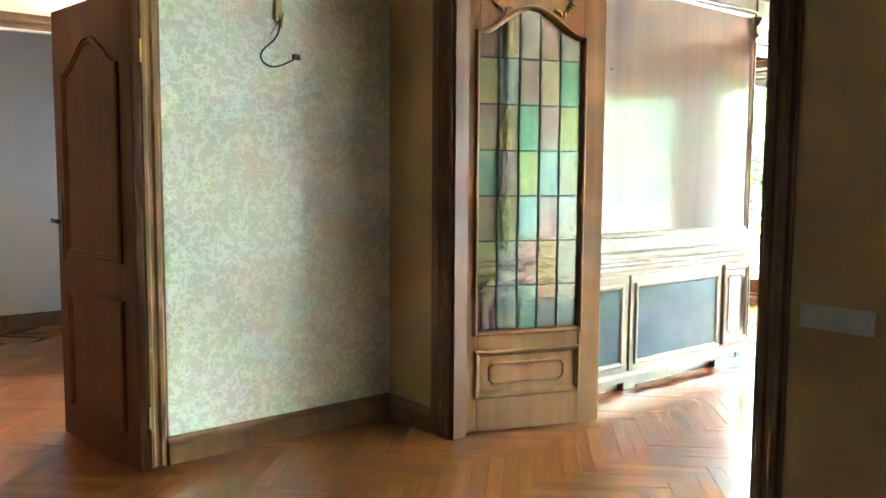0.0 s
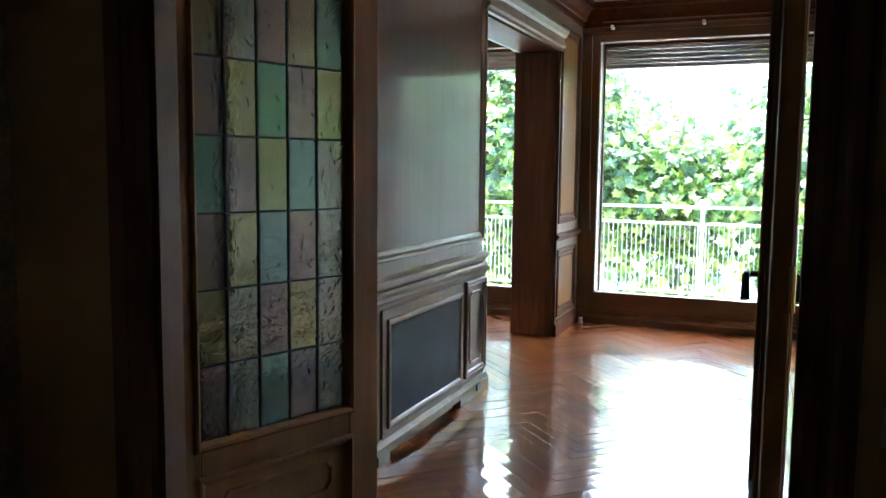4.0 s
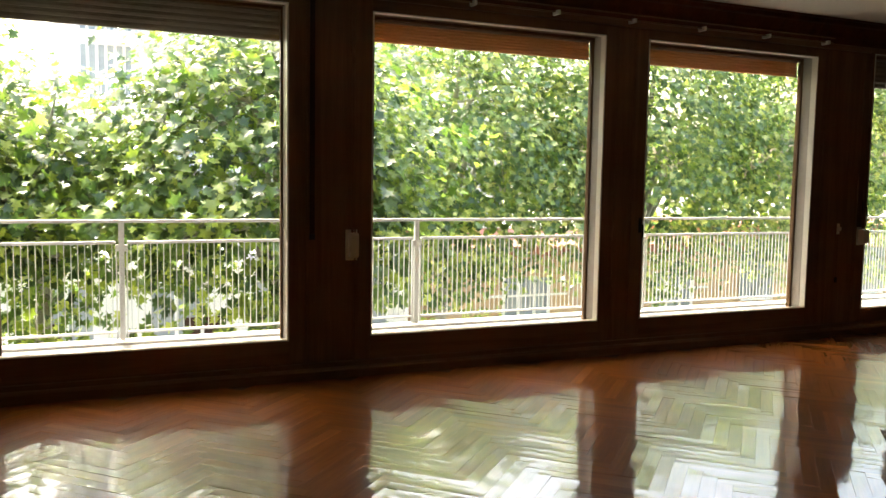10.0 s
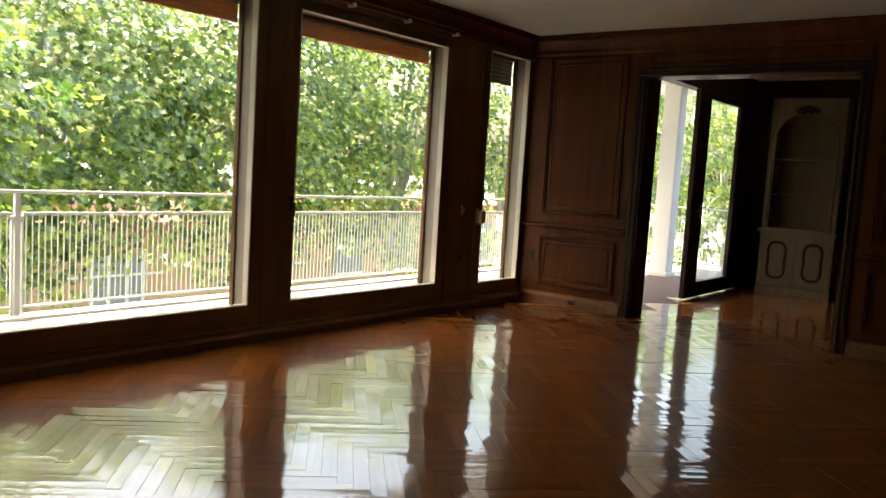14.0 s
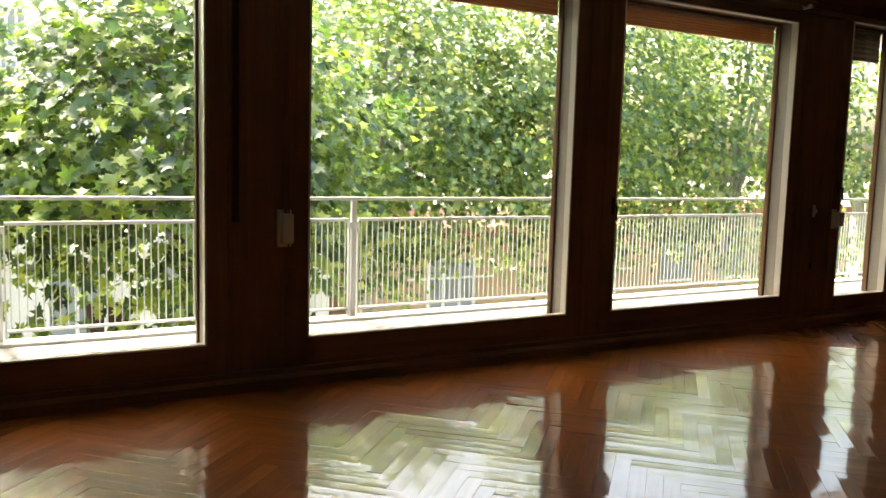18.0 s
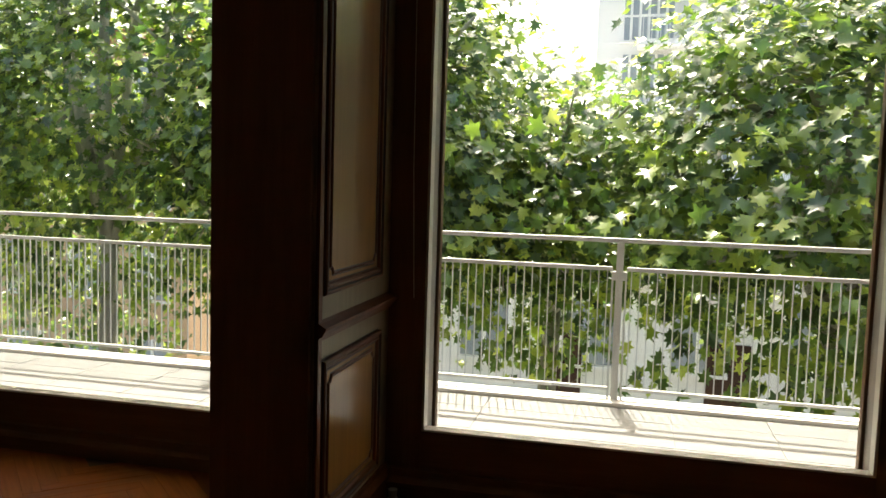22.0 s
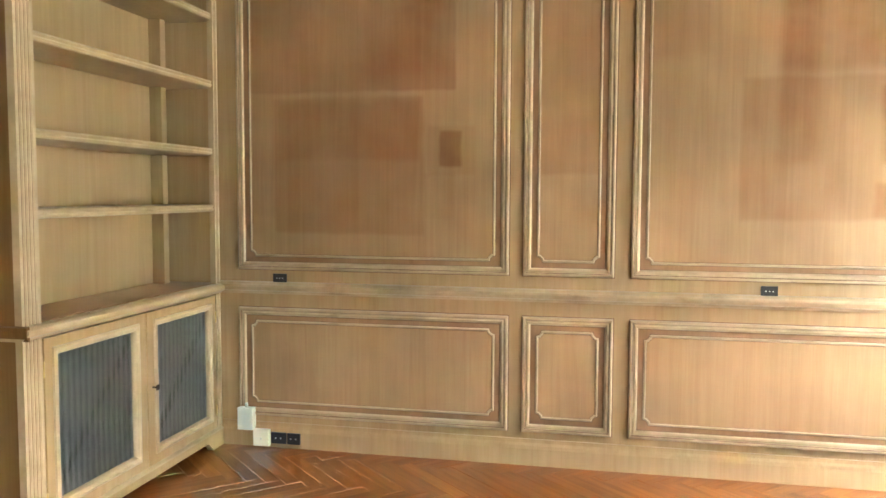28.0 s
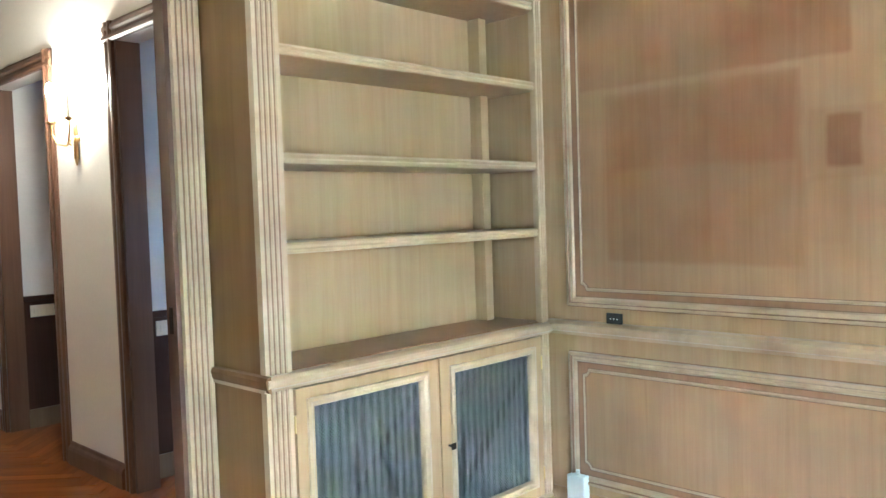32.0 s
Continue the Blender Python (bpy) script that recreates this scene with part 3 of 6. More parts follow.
def window(name, x0, x1, s, h, blind, bare):
    w = thing(name, "large window with brown wooden frame and half-raised roller blind", "window", ((x0 + x1) / 2, FY, s), kind="structure")
    for a, b, c, d in ((x0, x0 + 0.012, s, h), (x1 - 0.012, x1, s, h), (x0 + 0.012, x1 - 0.012, s, s + 0.010), (x0 + 0.012, x1 - 0.012, h - 0.008, h)):
        under(w, part("edge_strip", box(a, b, FY - 0.003, FY + 0.058, c, d, bevel=0.002), M_plastic, None))
    y0, y1, t = 8.44, 8.49, 0.020
    for a, b, c, d in ((x0, x0 + t, 0.09, h), (x1 - t, x1, 0.09, h), (x0 + t, x1 - t, 0.09, 0.13), (x0 + t, x1 - t, h - t, h)):
        under(w, part("window_frame", box(a, b, y0, y1, c, d, bevel=0.004), M_frame, None))
    for a, b in ((x0, x0 + 0.008), (x1 - 0.008, x1)):
        under(w, part("reveal_board", box(a, b, FY + 0.062, y0 - 0.004, 0.09, h), M_reveal, None))
    under(w, part("window_sill", box(x0, x1, 8.5, 8.60, 0.0, 0.07), M_tile, None))
    glazed(under(w, part("pane", box(x0 + t - 0.01, x1 - t + 0.01, 8.462, 8.468, 0.12, h - t + 0.01), M_pane, None)))
    sh = under(w, part("shutter", box(x0 + 0.01, x1 - 0.01, 8.50, 8.54, h - 0.03, h + 0.02), M_slat, None))
    z, k = blind, 0
    pitch = 0.022 if bare else 0.043
    while z < h - 0.01:
        bm = run([(0, 0), (0.012, 0.002), (0.016, pitch * 0.45), (0.012, pitch - 0.002), (0, pitch - 0.001)], (x0 + 0.01, 8.525, z), (x1 - 0.01, 8.525, z), -Y, Z)
        sl = part("slat", bm, M_slat_wood if bare else M_slat, sh)
        z += pitch
    return w


for k, v in OPEN.items():
    window(k, *v)

# dividing wall, its stub by the window and the lintel between
divider = wall("wall_dividing", [(PX, CX, DYL, CY, 0, CEIL), (PX - 0.05, CX, PY, FY, 0, CEIL), (PX, CX, CY, PY, 2.37, CEIL), (-3.505, PX, DYL, 4.075, 0, CEIL, M_white)],
               M_cover, "panelled dividing wall of honey-coloured wood with a wide opening")
for y, d in ((PY, -Y), (CY, Y)):
    wide = 0.35 if y == PY else 0.30
    prof = fluted(wide, 0.02, 4, 0.003, 0.05)
    bm = add_fluted(bmesh.new(), prof, lambda a, b, z: Vector((CX - 0.011 - wide + a, y, z)) + d * b, 0, 2.352, 0.017)
    part("fluted_jamb", bm, [M_jamb, M_jamb], divider)
part("soffit", box(PX + 0.02, CX - 0.02, CY + 0.02, PY - 0.02, 2.352, 2.37), M_brown, divider)
LINTEL = [(0, 0), (0.03, 0), (0.03, 0.02), (0.05, 0.03), (0.05, 0.05), (0.035, 0.06), (0.035, 0.10), (0.055, 0.115), (0.075, 0.15), (0.075, 0.165), (0.02, 0.17), (0, 0.17)]
for x, d in ((CX, X), (PX, -X)):
    part("lintel_moulding", run(LINTEL, (x, CY - 0.05, 2.362), (x, PY + 0.03, 2.362), d, Z), M_trim, divider)
    part("lintel_frieze", box(min(x, x + 0.012 * d.x), max(x, x + 0.012 * d.x), CY, PY, 2.55, 2.68), M_cover, divider)
# stub panels, room side
panel(divider, (CX, 7.51, 0.95), Y, Z, X, 0.62, 1.63, (M_amber, M_brown), gap=0.06)
panel(divider, (CX, 7.51, 0.16), Y, Z, X, 0.62, 0.57, (M_amber, M_brown), gap=0.06)
part("chair_rail", run(RAIL, (CX, PY, 0.838), (CX, FY, 0.838), X, Z), M_brown, divider)
part("stub_base", run(BASE, (CX, PY, 0), (CX, FY, 0), X, Z), M_brown, divider)
part("corner_strip", box(CX, CX + 0.014, PY, PY + 0.035, 0.13, 2.37, bevel=0.003), M_brown, divider)
# cornice round the living room
for s, e, o in (((CX, DYL, CEIL), (CX, FY, CEIL), X), ((CX, FY, CEIL), (EX, FY, CEIL), -Y), ((EX, FY, CEIL), (EX, DYL, CEIL), -X), ((EX, DYL, CEIL), (CX, DYL, CEIL), Y)):
    tagged(part("trim", run(CORNICE, s, e, o, Z), M_brown), "dark brown moulded wooden cornice under the ceiling", "cornice", kind="structure")

# tall glossy panel and chair rail above the radiator cover
panel(divider, (CX, 3.16, 0.958), Y, Z, X, 2.525, 1.62, (M_gloss, M_trim), bead=False,
      frame=[(0, 0), (0, 0.02), (0.008, 0.026), (0.018, 0.024), (0.024, 0.014), (0.034, 0.018), (0.046, 0.012), (0.055, 0.005)])
part("chair_rail", run(RAIL, (CX, DYL, 0.86), (CX, CY + 0.02, 0.86), X, Z), M_trim, divider)
part("nail", tube((CX, 4.05, 2.02), (CX + 0.025, 4.05, 2.025), 0.003), M_iron, divider)

# west wall of the study
wall_west = wall("wall_west", [(VX - 0.15, VX, 4.0, 8.5, 0, CEIL)], M_pale, "study wall panelled in pale limed wood")
for y0, y1 in ((4.585, 6.035), (6.107, 6.55), (6.63, 8.055)):
    panel(wall_west, (VX, y0, 0.955), Y, Z, X, y1 - y0, 1.72, (M_stained, M_glaze))
    panel(wall_west, (VX, y0, 0.168), Y, Z, X, y1 - y0, 0.582)
part("chair_rail", run(RAIL, (VX, 4.48, 0.86), (VX, 8.16, 0.86), X, Z), M_glaze, wall_west)
part("baseboard", run(BASE, (VX, 4.48, 0), (VX, 8.22, 0), X, Z), M_pale, wall_west)

# south wall of the study with its doorway to the corridor
wall_study = wall("wall_study_south", [(VX - 0.15, -5.062, 4.085, SY, 0, CEIL), (-4.2, -2.95, 4.085, SY, 0, CEIL), (-5.062, -4.2, 4.085, SY, 2.30, CEIL)], M_pale, "pale wooden wall with an open doorway")
for x0 in (-5.162, -4.2):
    prof = fluted(0.1, 0.024, 4, 0.008, 0.01)
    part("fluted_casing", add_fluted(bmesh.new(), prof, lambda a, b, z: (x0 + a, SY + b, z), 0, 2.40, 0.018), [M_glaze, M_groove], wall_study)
part("casing_head", box(-5.16, -4.09, SY, SY + 0.03, 2.30, 2.42, bevel=0.006), M_pale, wall_study)
for x0, x1 in ((-5.062, -5.045), (-4.22, -4.2)):
    part("jamb", box(x0, x1, 4.083, SY + 0.002, 0, 2.30), M_mid, wall_study)
part("strike_plate", box(-5.046, -5.042, 4.105, 4.125, 1.0, 1.09), M_iron, wall_study)

# east wall of the living room with a wide doorway
east = wall("wall_east", [(EX, EX + 0.3, 6.94, FY, 0, CEIL), (EX, EX + 0.3, DYL, 5.0, 0, CEIL), (EX, EX + 0.3, 5.0, 6.94, 2.43, CEIL)], M_brown, "red-brown panelled wooden wall with a wide doorway")
EM = (M_brown, M_brown)
panel(east, (EX, 8.04, 0.99), -Y, Z, -X, 0.90, 1.66, EM)
panel(east, (EX, 8.04, 0.215), -Y, Z, -X, 0.90, 0.535, EM)
panel(east, (EX, 6.93, 2.525), -Y, Z, -X, 2.0, 0.135, EM, bead=False)
for y in (4.80, 3.75):
    panel(east, (EX, y, 0.99), -Y, Z, -X, 0.85, 1.66, EM)
    panel(east, (EX, y, 0.215), -Y, Z, -X, 0.85, 0.535, EM)
for a, b in ((FY, 7.04), (4.9, DYL)):
    part("chair_rail", run(RAIL, (EX, a, 0.86), (EX, b, 0.86), -X, Z), M_brown, east)
    part("baseboard", run(BASE, (EX, a, 0), (EX, b, 0), -X, Z), M_frame_h, east)
for s, e in (((EX, 6.94, 0), (EX, 6.94, 2.43)), ((EX, 5.0, 2.43), (EX, 5.0, 0))):
    part("casing", run(CASING, s, e, Y if s[1] > 6 else -Y, -X), M_dark, east)
part("casing", run(CASING, (EX, 7.04, 2.43), (EX, 4.9, 2.43), Z, -X), M_dark, east)
for a, b in ((6.925, 6.942), (4.998, 5.015)):
    part("jamb", box(EX - 0.002, EX + 0.302, a, b, 0, 2.43), M_dark, east)

# door wall between hall and living room
door_wall = wall("wall_hall_north", [(-3.505, -2.83, DY, DYL, 0, CEIL), (-1.15, EX + 0.3, DY, DYL, 0, CEIL), (-2.83, -1.15, DY, DYL, 2.43, CEIL)], M_tan, "hall wall papered in tan with the double doorway")
for y, d in ((DY, -Y),):
    part("casing", run(CASING, (-2.83, y, 0), (-2.83, y, 2.53), -X, d), M_jamb, door_wall)
    part("casing", run(CASING, (-1.15, y, 0), (-1.15, y, 2.53), X, d), M_jamb, door_wall)
    part("casing", run(CASING, (-2.93, y, 2.43), (-1.05, y, 2.43), Z, d), M_jamb, door_wall)
part("casing_strip", box(-2.99, -2.93, DY - 0.014, DY, 0, 2.56, bevel=0.004), M_jamb, door_wall)
for a, b in ((-2.832, -2.812), (-1.168, -1.148)):
    part("jamb", box(a, b, DY - 0.003, DYL + 0.003, 0, 2.43), M_jamb, door_wall)
part("jamb", box(-2.81, -1.17, DY - 0.003, DYL + 0.003, 2.41, 2.432), M_jamb, door_wall)
part("baseboard", run(BASE, (HX, DY, 0), (-2.99, DY, 0), -Y, Z), M_door, door_wall)
part("baseboard", run(BASE, (-1.05, DY, 0), (2.3, DY, 0), -Y, Z), M_door, door_wall)
room_south = tagged(part("wall_south", box(-1.05, EX, DYL, DYL + 0.02, 0, CEIL), M_brown), "brown panelled south wall of the living room", "wall", kind="structure")

# hall west wall, papered, with a doorway to the corridor
hall_west = wall("wall_hall_west", [(-3.505, HX, 1.345, DY, 0, CEIL), (-3.505, HX, -2.2, 0.40, 0, CEIL), (-3.505, HX, 0.40, 1.345, 2.20, CEIL)], M_paper, "hall wall papered in cream with a scroll pattern")
part("baseboard", run(BASE, (HX, 1.43, 0), (HX, DY, 0), X, Z), M_door, hall_west)
part("casing", run(CASING, (HX, 1.335, 0), (HX, 1.335, 2.30), Y, X), M_door, hall_west)
part("casing", run(CASING, (HX, 0.41, 0), (HX, 0.41, 2.30), -Y, X), M_door, hall_west)
part("casing", run(CASING, (HX, 1.435, 2.20), (HX, 0.31, 2.20), Z, X), M_door, hall_west)
part("jamb", box(-3.507, HX + 0.002, 1.325, 1.347, 0, 2.2), M_door, hall_west)
hall_back = wall("wall_hall_south", [(-3.505, 2.4, -2.2, -2.05, 0, CEIL), (2.3, 2.4, -2.05, DY, 0, CEIL)], M_paper, "papered hall walls behind the entrance")

# corridor west wall with two doorways, and the rooms behind them
corridor = wall("wall_corridor", [(-5.66, -5.54, -2.2, 0.80, 0, CEIL), (-5.66, -5.54, 1.77, 2.68, 0, CEIL), (-5.66, -5.54, 3.45, 4.075, 0, CEIL), (-5.66, -5.54, 0.80, 1.77, 2.29, CEIL), (-5.66, -5.54, 2.68, 3.45, 2.29, CEIL),
                             (-9.0, -5.66, 2.42, 2.54, 0, CEIL), (-9.0, -5.66, 0.68, 0.80, 0, CEIL), (-7.6, -7.5, 0.8, 2.24, 0, CEIL), (-7.6, -7.5, 2.24, 2.42, 0, 1.2), (-7.6, -7.5, 2.24, 2.42, 1.9, CEIL), (-7.6, -7.5, 2.42, 4.0, 0, CEIL), (-9.0, -3.4, -2.3, -2.2, 0, CEIL), (-7.6, -7.15, 4.0, 4.1, 0, CEIL), (-7.15, -6.83, 4.0, 4.1, 0, 0.9), (-7.15, -6.83, 4.0, 4.1, 2.1, CEIL)], M_white, "white plastered corridor wall with dark door frames")
for y0, y1 in ((0.80, 1.77), (2.68, 3.45)):
    part("casing", run(CASING, (-5.54, y0, 0), (-5.54, y0, 2.39), -Y, X), M_mid, corridor)
    part("casing", run(CASING, (-5.54, y1, 0), (-5.54, y1, 2.39), Y, X), M_mid, corridor)
    part("casing", run(CASING, (-5.54, y0 - 0.1, 2.29), (-5.54, y1 + 0.1, 2.29), Z, X), M_mid, corridor)
    for a, b in ((y0 - 0.002, y0 + 0.02), (y1 - 0.02, y1 + 0.002)):
        part("jamb", box(-5.662, -5.538, a, b, 0, 2.29), M_mid, corridor)
part("baseboard", run(BASE, (-7.5, 0.84, 0), (-7.5, 2.4, 0), X, Z), M_mid, corridor)
for y in (0.80, 2.54):
    part("wainscot", box(-7.5, -5.66, y, y + 0.016, 0.0, 0.87), M_dark, corridor)
    part("wainscot_cap", box(-7.5, -5.66, y, y + 0.03, 0.87, 0.905, bevel=0.006), M_dark, corridor)
    part("wainscot_base", box(-7.5, -5.66, y + 0.016, y + 0.03, 0.0, 0.13, bevel=0.004), M_niche, corridor)
for a, b in ((1.87, 2.58), (3.55, 4.0), (-2.0, 0.70)):
    part("baseboard", run(BASE, (-5.54, a, 0), (-5.54, b, 0), X, Z), M_mid, corridor)

part("closet_casing", box(-6.06, -5.985, 2.54, 2.60, 0, 2.32, bevel=0.006), M_dark, corridor)
part("closet_head", box(-7.0, -6.02, 2.54, 2.61, 2.24, 2.34, bevel=0.008), M_dark, corridor)
part("closet_stile", box(-6.19, -6.115, 2.556, 2.585, 0, 2.24, bevel=0.005), M_dark, corridor)
part("closet_door", box(-6.95, -6.195, 2.556, 2.575, 0.14, 2.24), M_dark, corridor)

# next room: set-back glazing, east wall
next_room = wall("wall_next_room", [(EX + 0.3, 5.85, 7.05, 7.2, 0, CEIL), (8.95, 9.15, 7.05, 7.2, 0, CEIL), (5.85, 8.95, 7.05, 7.2, 2.52, CEIL), (9.15, 9.3, 2.7, 7.2, 0, CEIL), (EX + 0.3, 9.3, 2.7, 2.85, 0, CEIL),
                                 (EX + 0.3, 5.6, 7.2, 8.5, 0, CEIL)], M_dark, "brown wooden walls of the adjoining room")

# ---- doors ----
GRID = ["mycmc", "ycmyg", "mygml", "gmlac", "myamc", "ycmyc", "mcamc"]


def arch(u):
    """Height of the glass at u (0..1) across: a low ogee arch."""
    k = 0.5 - 0.5 * math.cos(2 * math.pi * min(max((u - 0.02) / 0.96, 0), 1))
    return 2.085 + 0.14 * k ** 0.85


def scroll_carving(name, cx, side, parent, y):
    bm = bmesh.new()
    for k in range(9):
        a, r = k * 0.75, 0.012 + 0.008 * k
        px, pz = cx + side * (0.012 * k - 0.02 + 0.016 * math.cos(a)), 2.262 + 0.026 * math.sin(a) - 0.004 * k
        bmesh.ops.create_uvsphere(bm, u_segments=8, v_segments=5, radius=1, matrix=Matrix.Translation((px, y, pz)) @ Matrix.Rotation(a * side, 4, "Y") @ Matrix.Diagonal((0.021, 0.008, 0.009, 1)))
    return part(name, bm, M_door, parent, smooth=True)


def glazed_door(name, w, flip, handle, cols, x0, x1):
    """One leaf of the double door, hinged at its origin, running along +x (or -x when flipped)."""
    d = thing(name, "open wooden double-door leaf with leaded panes of coloured glass", "door", kind="structure")
    s = -1 if flip else 1
    H, T = 2.40, 0.022
    g = 0.010 if not flip else 0.0

    def bx(a, b, c, e, t=T, bevel=0.004):
        return box(min(s * a, s * b), max(s * a, s * b), -t, t, c, e, bevel=bevel)

    part("stile", bx(0, x0, 0.008, H), M_door, d)
    part("stile", bx(x1, w, 0.008, H), M_door, d)
    part("bottom_rail", bx(x0, x1, 0.008, 0.20), M_door, d)
    part("lock_rail", bx(x0, x1, 0.43, 0.545), M_door, d)
    part("lower_panel", bx(x0, x1, 0.20, 0.43, 0.009, 0), M_door, d)
    bm = bmesh.new()
    pts = [(x0 + (x1 - x0) * k / 20, arch(k / 20)) for k in range(21)] + [(x1, H), (x0, H)]
    f = bm.faces.new([bm.verts.new((s * a, -T, b)) for a, b in pts])
    top = bmesh.ops.extrude_face_region(bm, geom=[f])["geom"]
    bmesh.ops.translate(bm, vec=(0, 2 * T, 0), verts=[g for g in top if isinstance(g, bmesh.types.BMVert)])
    part("top_rail", bm, M_door, d)
    for y, n in ((-T, -1), (T, 1)):
        o, u = Vector((min(s * x0, s * x1), y, 0)), X
        ww = x1 - x0
        opening = [(0, 0.545), (ww, 0.545)] + [(ww * (1 - k / 20), arch(k / 20 if s < 0 else 1 - k / 20)) for k in range(21)]
        part("glazing_bead", add_ring(bmesh.new(), opening, [(-0.022, 0), (-0.02, 0.008), (-0.012, 0.012), (-0.004, 0.008), (0.0, 0), (0.004, -0.014)], o, u, Z, Vector((0, n, 0))), M_door, d)
        part("panel_moulding", add_ring(bmesh.new(), [(0, 0.20), (ww, 0.20), (ww, 0.43), (0, 0.43)], [(-0.016, 0), (-0.012, 0.009), (-0.004, 0.011), (0.004, 0.004), (0.014, -0.006), (0.02, -0.011)], o, u, Z, Vector((0, n, 0))), M_door, d)
        part("panel_bead", add_ring(bmesh.new(), notched(0.07, 0.255, ww - 0.07, 0.375, 0.022), [(0, -0.011), (0.003, -0.004), (0.010, -0.003), (0.014, -0.009)], o, u, Z, Vector((0, n, 0))), M_door, d)
        scroll_carving("carving", s * (x0 + 0.07), s, d, y + n * 0.004)
        scroll_carving("carving", s * (x1 - 0.07), -s, d, y + n * 0.004)
    cw, rh = (x1 - x0) / cols, 0.238
    for r in range(7):
        for c in range(cols):
            zt = 0.545 + (7 - r) * rh if r else max(arch((c + k / 4) / cols) for k in range(5)) + 0.012
            a, b = x0 + c * cw, x0 + (c + 1) * cw
            part("pane", box(min(s * a, s * b), max(s * a, s * b), g - 0.0025, g + 0.0025, 0.545 + (6 - r) * rh, zt), TINTS[GRID[r][c]], d)
    for c in range(1, cols):
        a = s * (x0 + c * cw)
        part("lead_came", box(a - 0.0032, a + 0.0032, g - 0.005, g + 0.005, 0.545, arch(c / cols) + 0.01), M_lead, d)
    for r in range(1, 7):
        part("lead_came", box(min(s * x0, s * x1), max(s * x0, s * x1), g - 0.0045, g + 0.0045, 0.542 + r * rh, 0.548 + r * rh), M_lead, d)
    for z in (0.25, 1.15, 2.1):
        part("hinge", tube((0, 0.022, z - 0.05), (0, 0.022, z + 0.05), 0.009, sides=8), M_brass, d)
    if handle:
        for n in (-1, 1):
            hx = s * (w - 0.05)
            pl = part("handle_plate", box(hx - 0.02, hx + 0.02, n * T, n * (T + 0.006), 0.93, 1.20, bevel=0.003), M_iron, d)
            bm = tube((hx, n * T, 1.12), (hx, n * 0.065, 1.12), 0.009)
            add_tube(bm, (hx, n * 0.062, 1.125), (hx - s * 0.07, n * 0.066, 1.12), 0.010, 0.008)
            add_tube(bm, (hx - s * 0.068, n * 0.066, 1.125), (hx - s * 0.085, n * 0.066, 1.06), 0.010, 0.013)
            part("handle", bm, M_iron, pl, smooth=True)
    return d


left_leaf = glazed_door("door_1", 0.80, False, False, 5, 0.075, 0.665)
left_leaf.matrix_world = pose(-2.868, 2.81, 0, 0, 0, 69.3)
right_leaf = glazed_door("door_2", 0.56, True, True, 3, 0.10, 0.46)
right_leaf.matrix_world = pose(-1.205, 2.83, 0, 0, 0, -87.1)


def panelled_door(name, w, h):
    d = thing(name, "open brown wooden door leaf with arched panels and a dark lever handle", "door", kind="structure")
    part("leaf", box(-w, 0, -0.02, 0.02, 0.008, h, bevel=0.004), M_brown, d)
    for y, n in ((-0.02, -1), (0.02, 1)):
        o = Vector((-w + 0.12, y, 0))
        ww = w - 0.24
        up = [(0, 0.95), (ww, 0.95)] + [(ww * (1 - k / 14), 1.86 + 0.15 * (0.5 - 0.5 * math.cos(2 * math.pi * k / 14))) for k in range(15)]
        prof = [(0, 0), (0.004, 0.010), (0.014, 0.014), (0.022, 0.008), (0.030, 0.010), (0.040, 0.002)]
        part("panel_moulding", add_ring(bmesh.new(), up, prof, o, X, Z, Vector((0, n, 0))), M_brown, d)
        part("panel_moulding", add_ring(bmesh.new(), [(0, 0.16), (ww, 0.16), (ww, 0.78), (0, 0.78)], prof, o, X, Z, Vector((0, n, 0))), M_brown, d)
        pl = part("handle_plate", box(-w + 0.03, -w + 0.075, n * 0.02, n * 0.026, 0.92, 1.25, bevel=0.003), M_iron, d)
        bm = tube((-w + 0.052, n * 0.02, 1.12), (-w + 0.052, n * 0.07, 1.12), 0.009)
        add_tube(bm, (-w + 0.052, n * 0.068, 1.125), (-w + 0.15, n * 0.07, 1.115), 0.010, 0.007)
        part("handle", bm, M_iron, pl, smooth=True)
    for z in (0.25, 1.9):
        part("hinge", tube((0, 0.024, z - 0.05), (0, 0.024, z + 0.05), 0.008, sides=8), M_brass, d)
    return d


hall_leaf = panelled_door("door_3", 0.86, 2.17)
hall_leaf.matrix_world = pose(-3.325, 1.305, 0, 0, 0, 7.2)

# ---- hall ----


def switch_plate(label, at, u, n, gangs, width=0.08, height=0.08):
    """A row of rocker switches on one wall plate: u along the wall, n out of it."""
    s = thing("light_switch", label, "switch", at)
    rot = Matrix((( u[0], n[0], 0), (u[1], n[1], 0), (0, 0, 1))).to_4x4()
    w = gangs * width / 2
    part("plate", box(-w, w, 0, 0.009, -height / 2, height / 2, bevel=0.003, m=rot), M_plastic, s)
    for g in range(gangs):
        c = -w + (g + 0.5) * width
        part("rocker", box(c - width * 0.22, c + width * 0.22, 0.008, 0.013, -height * 0.24, height * 0.24, bevel=0.002, m=rot), M_plastic, s)
    return s


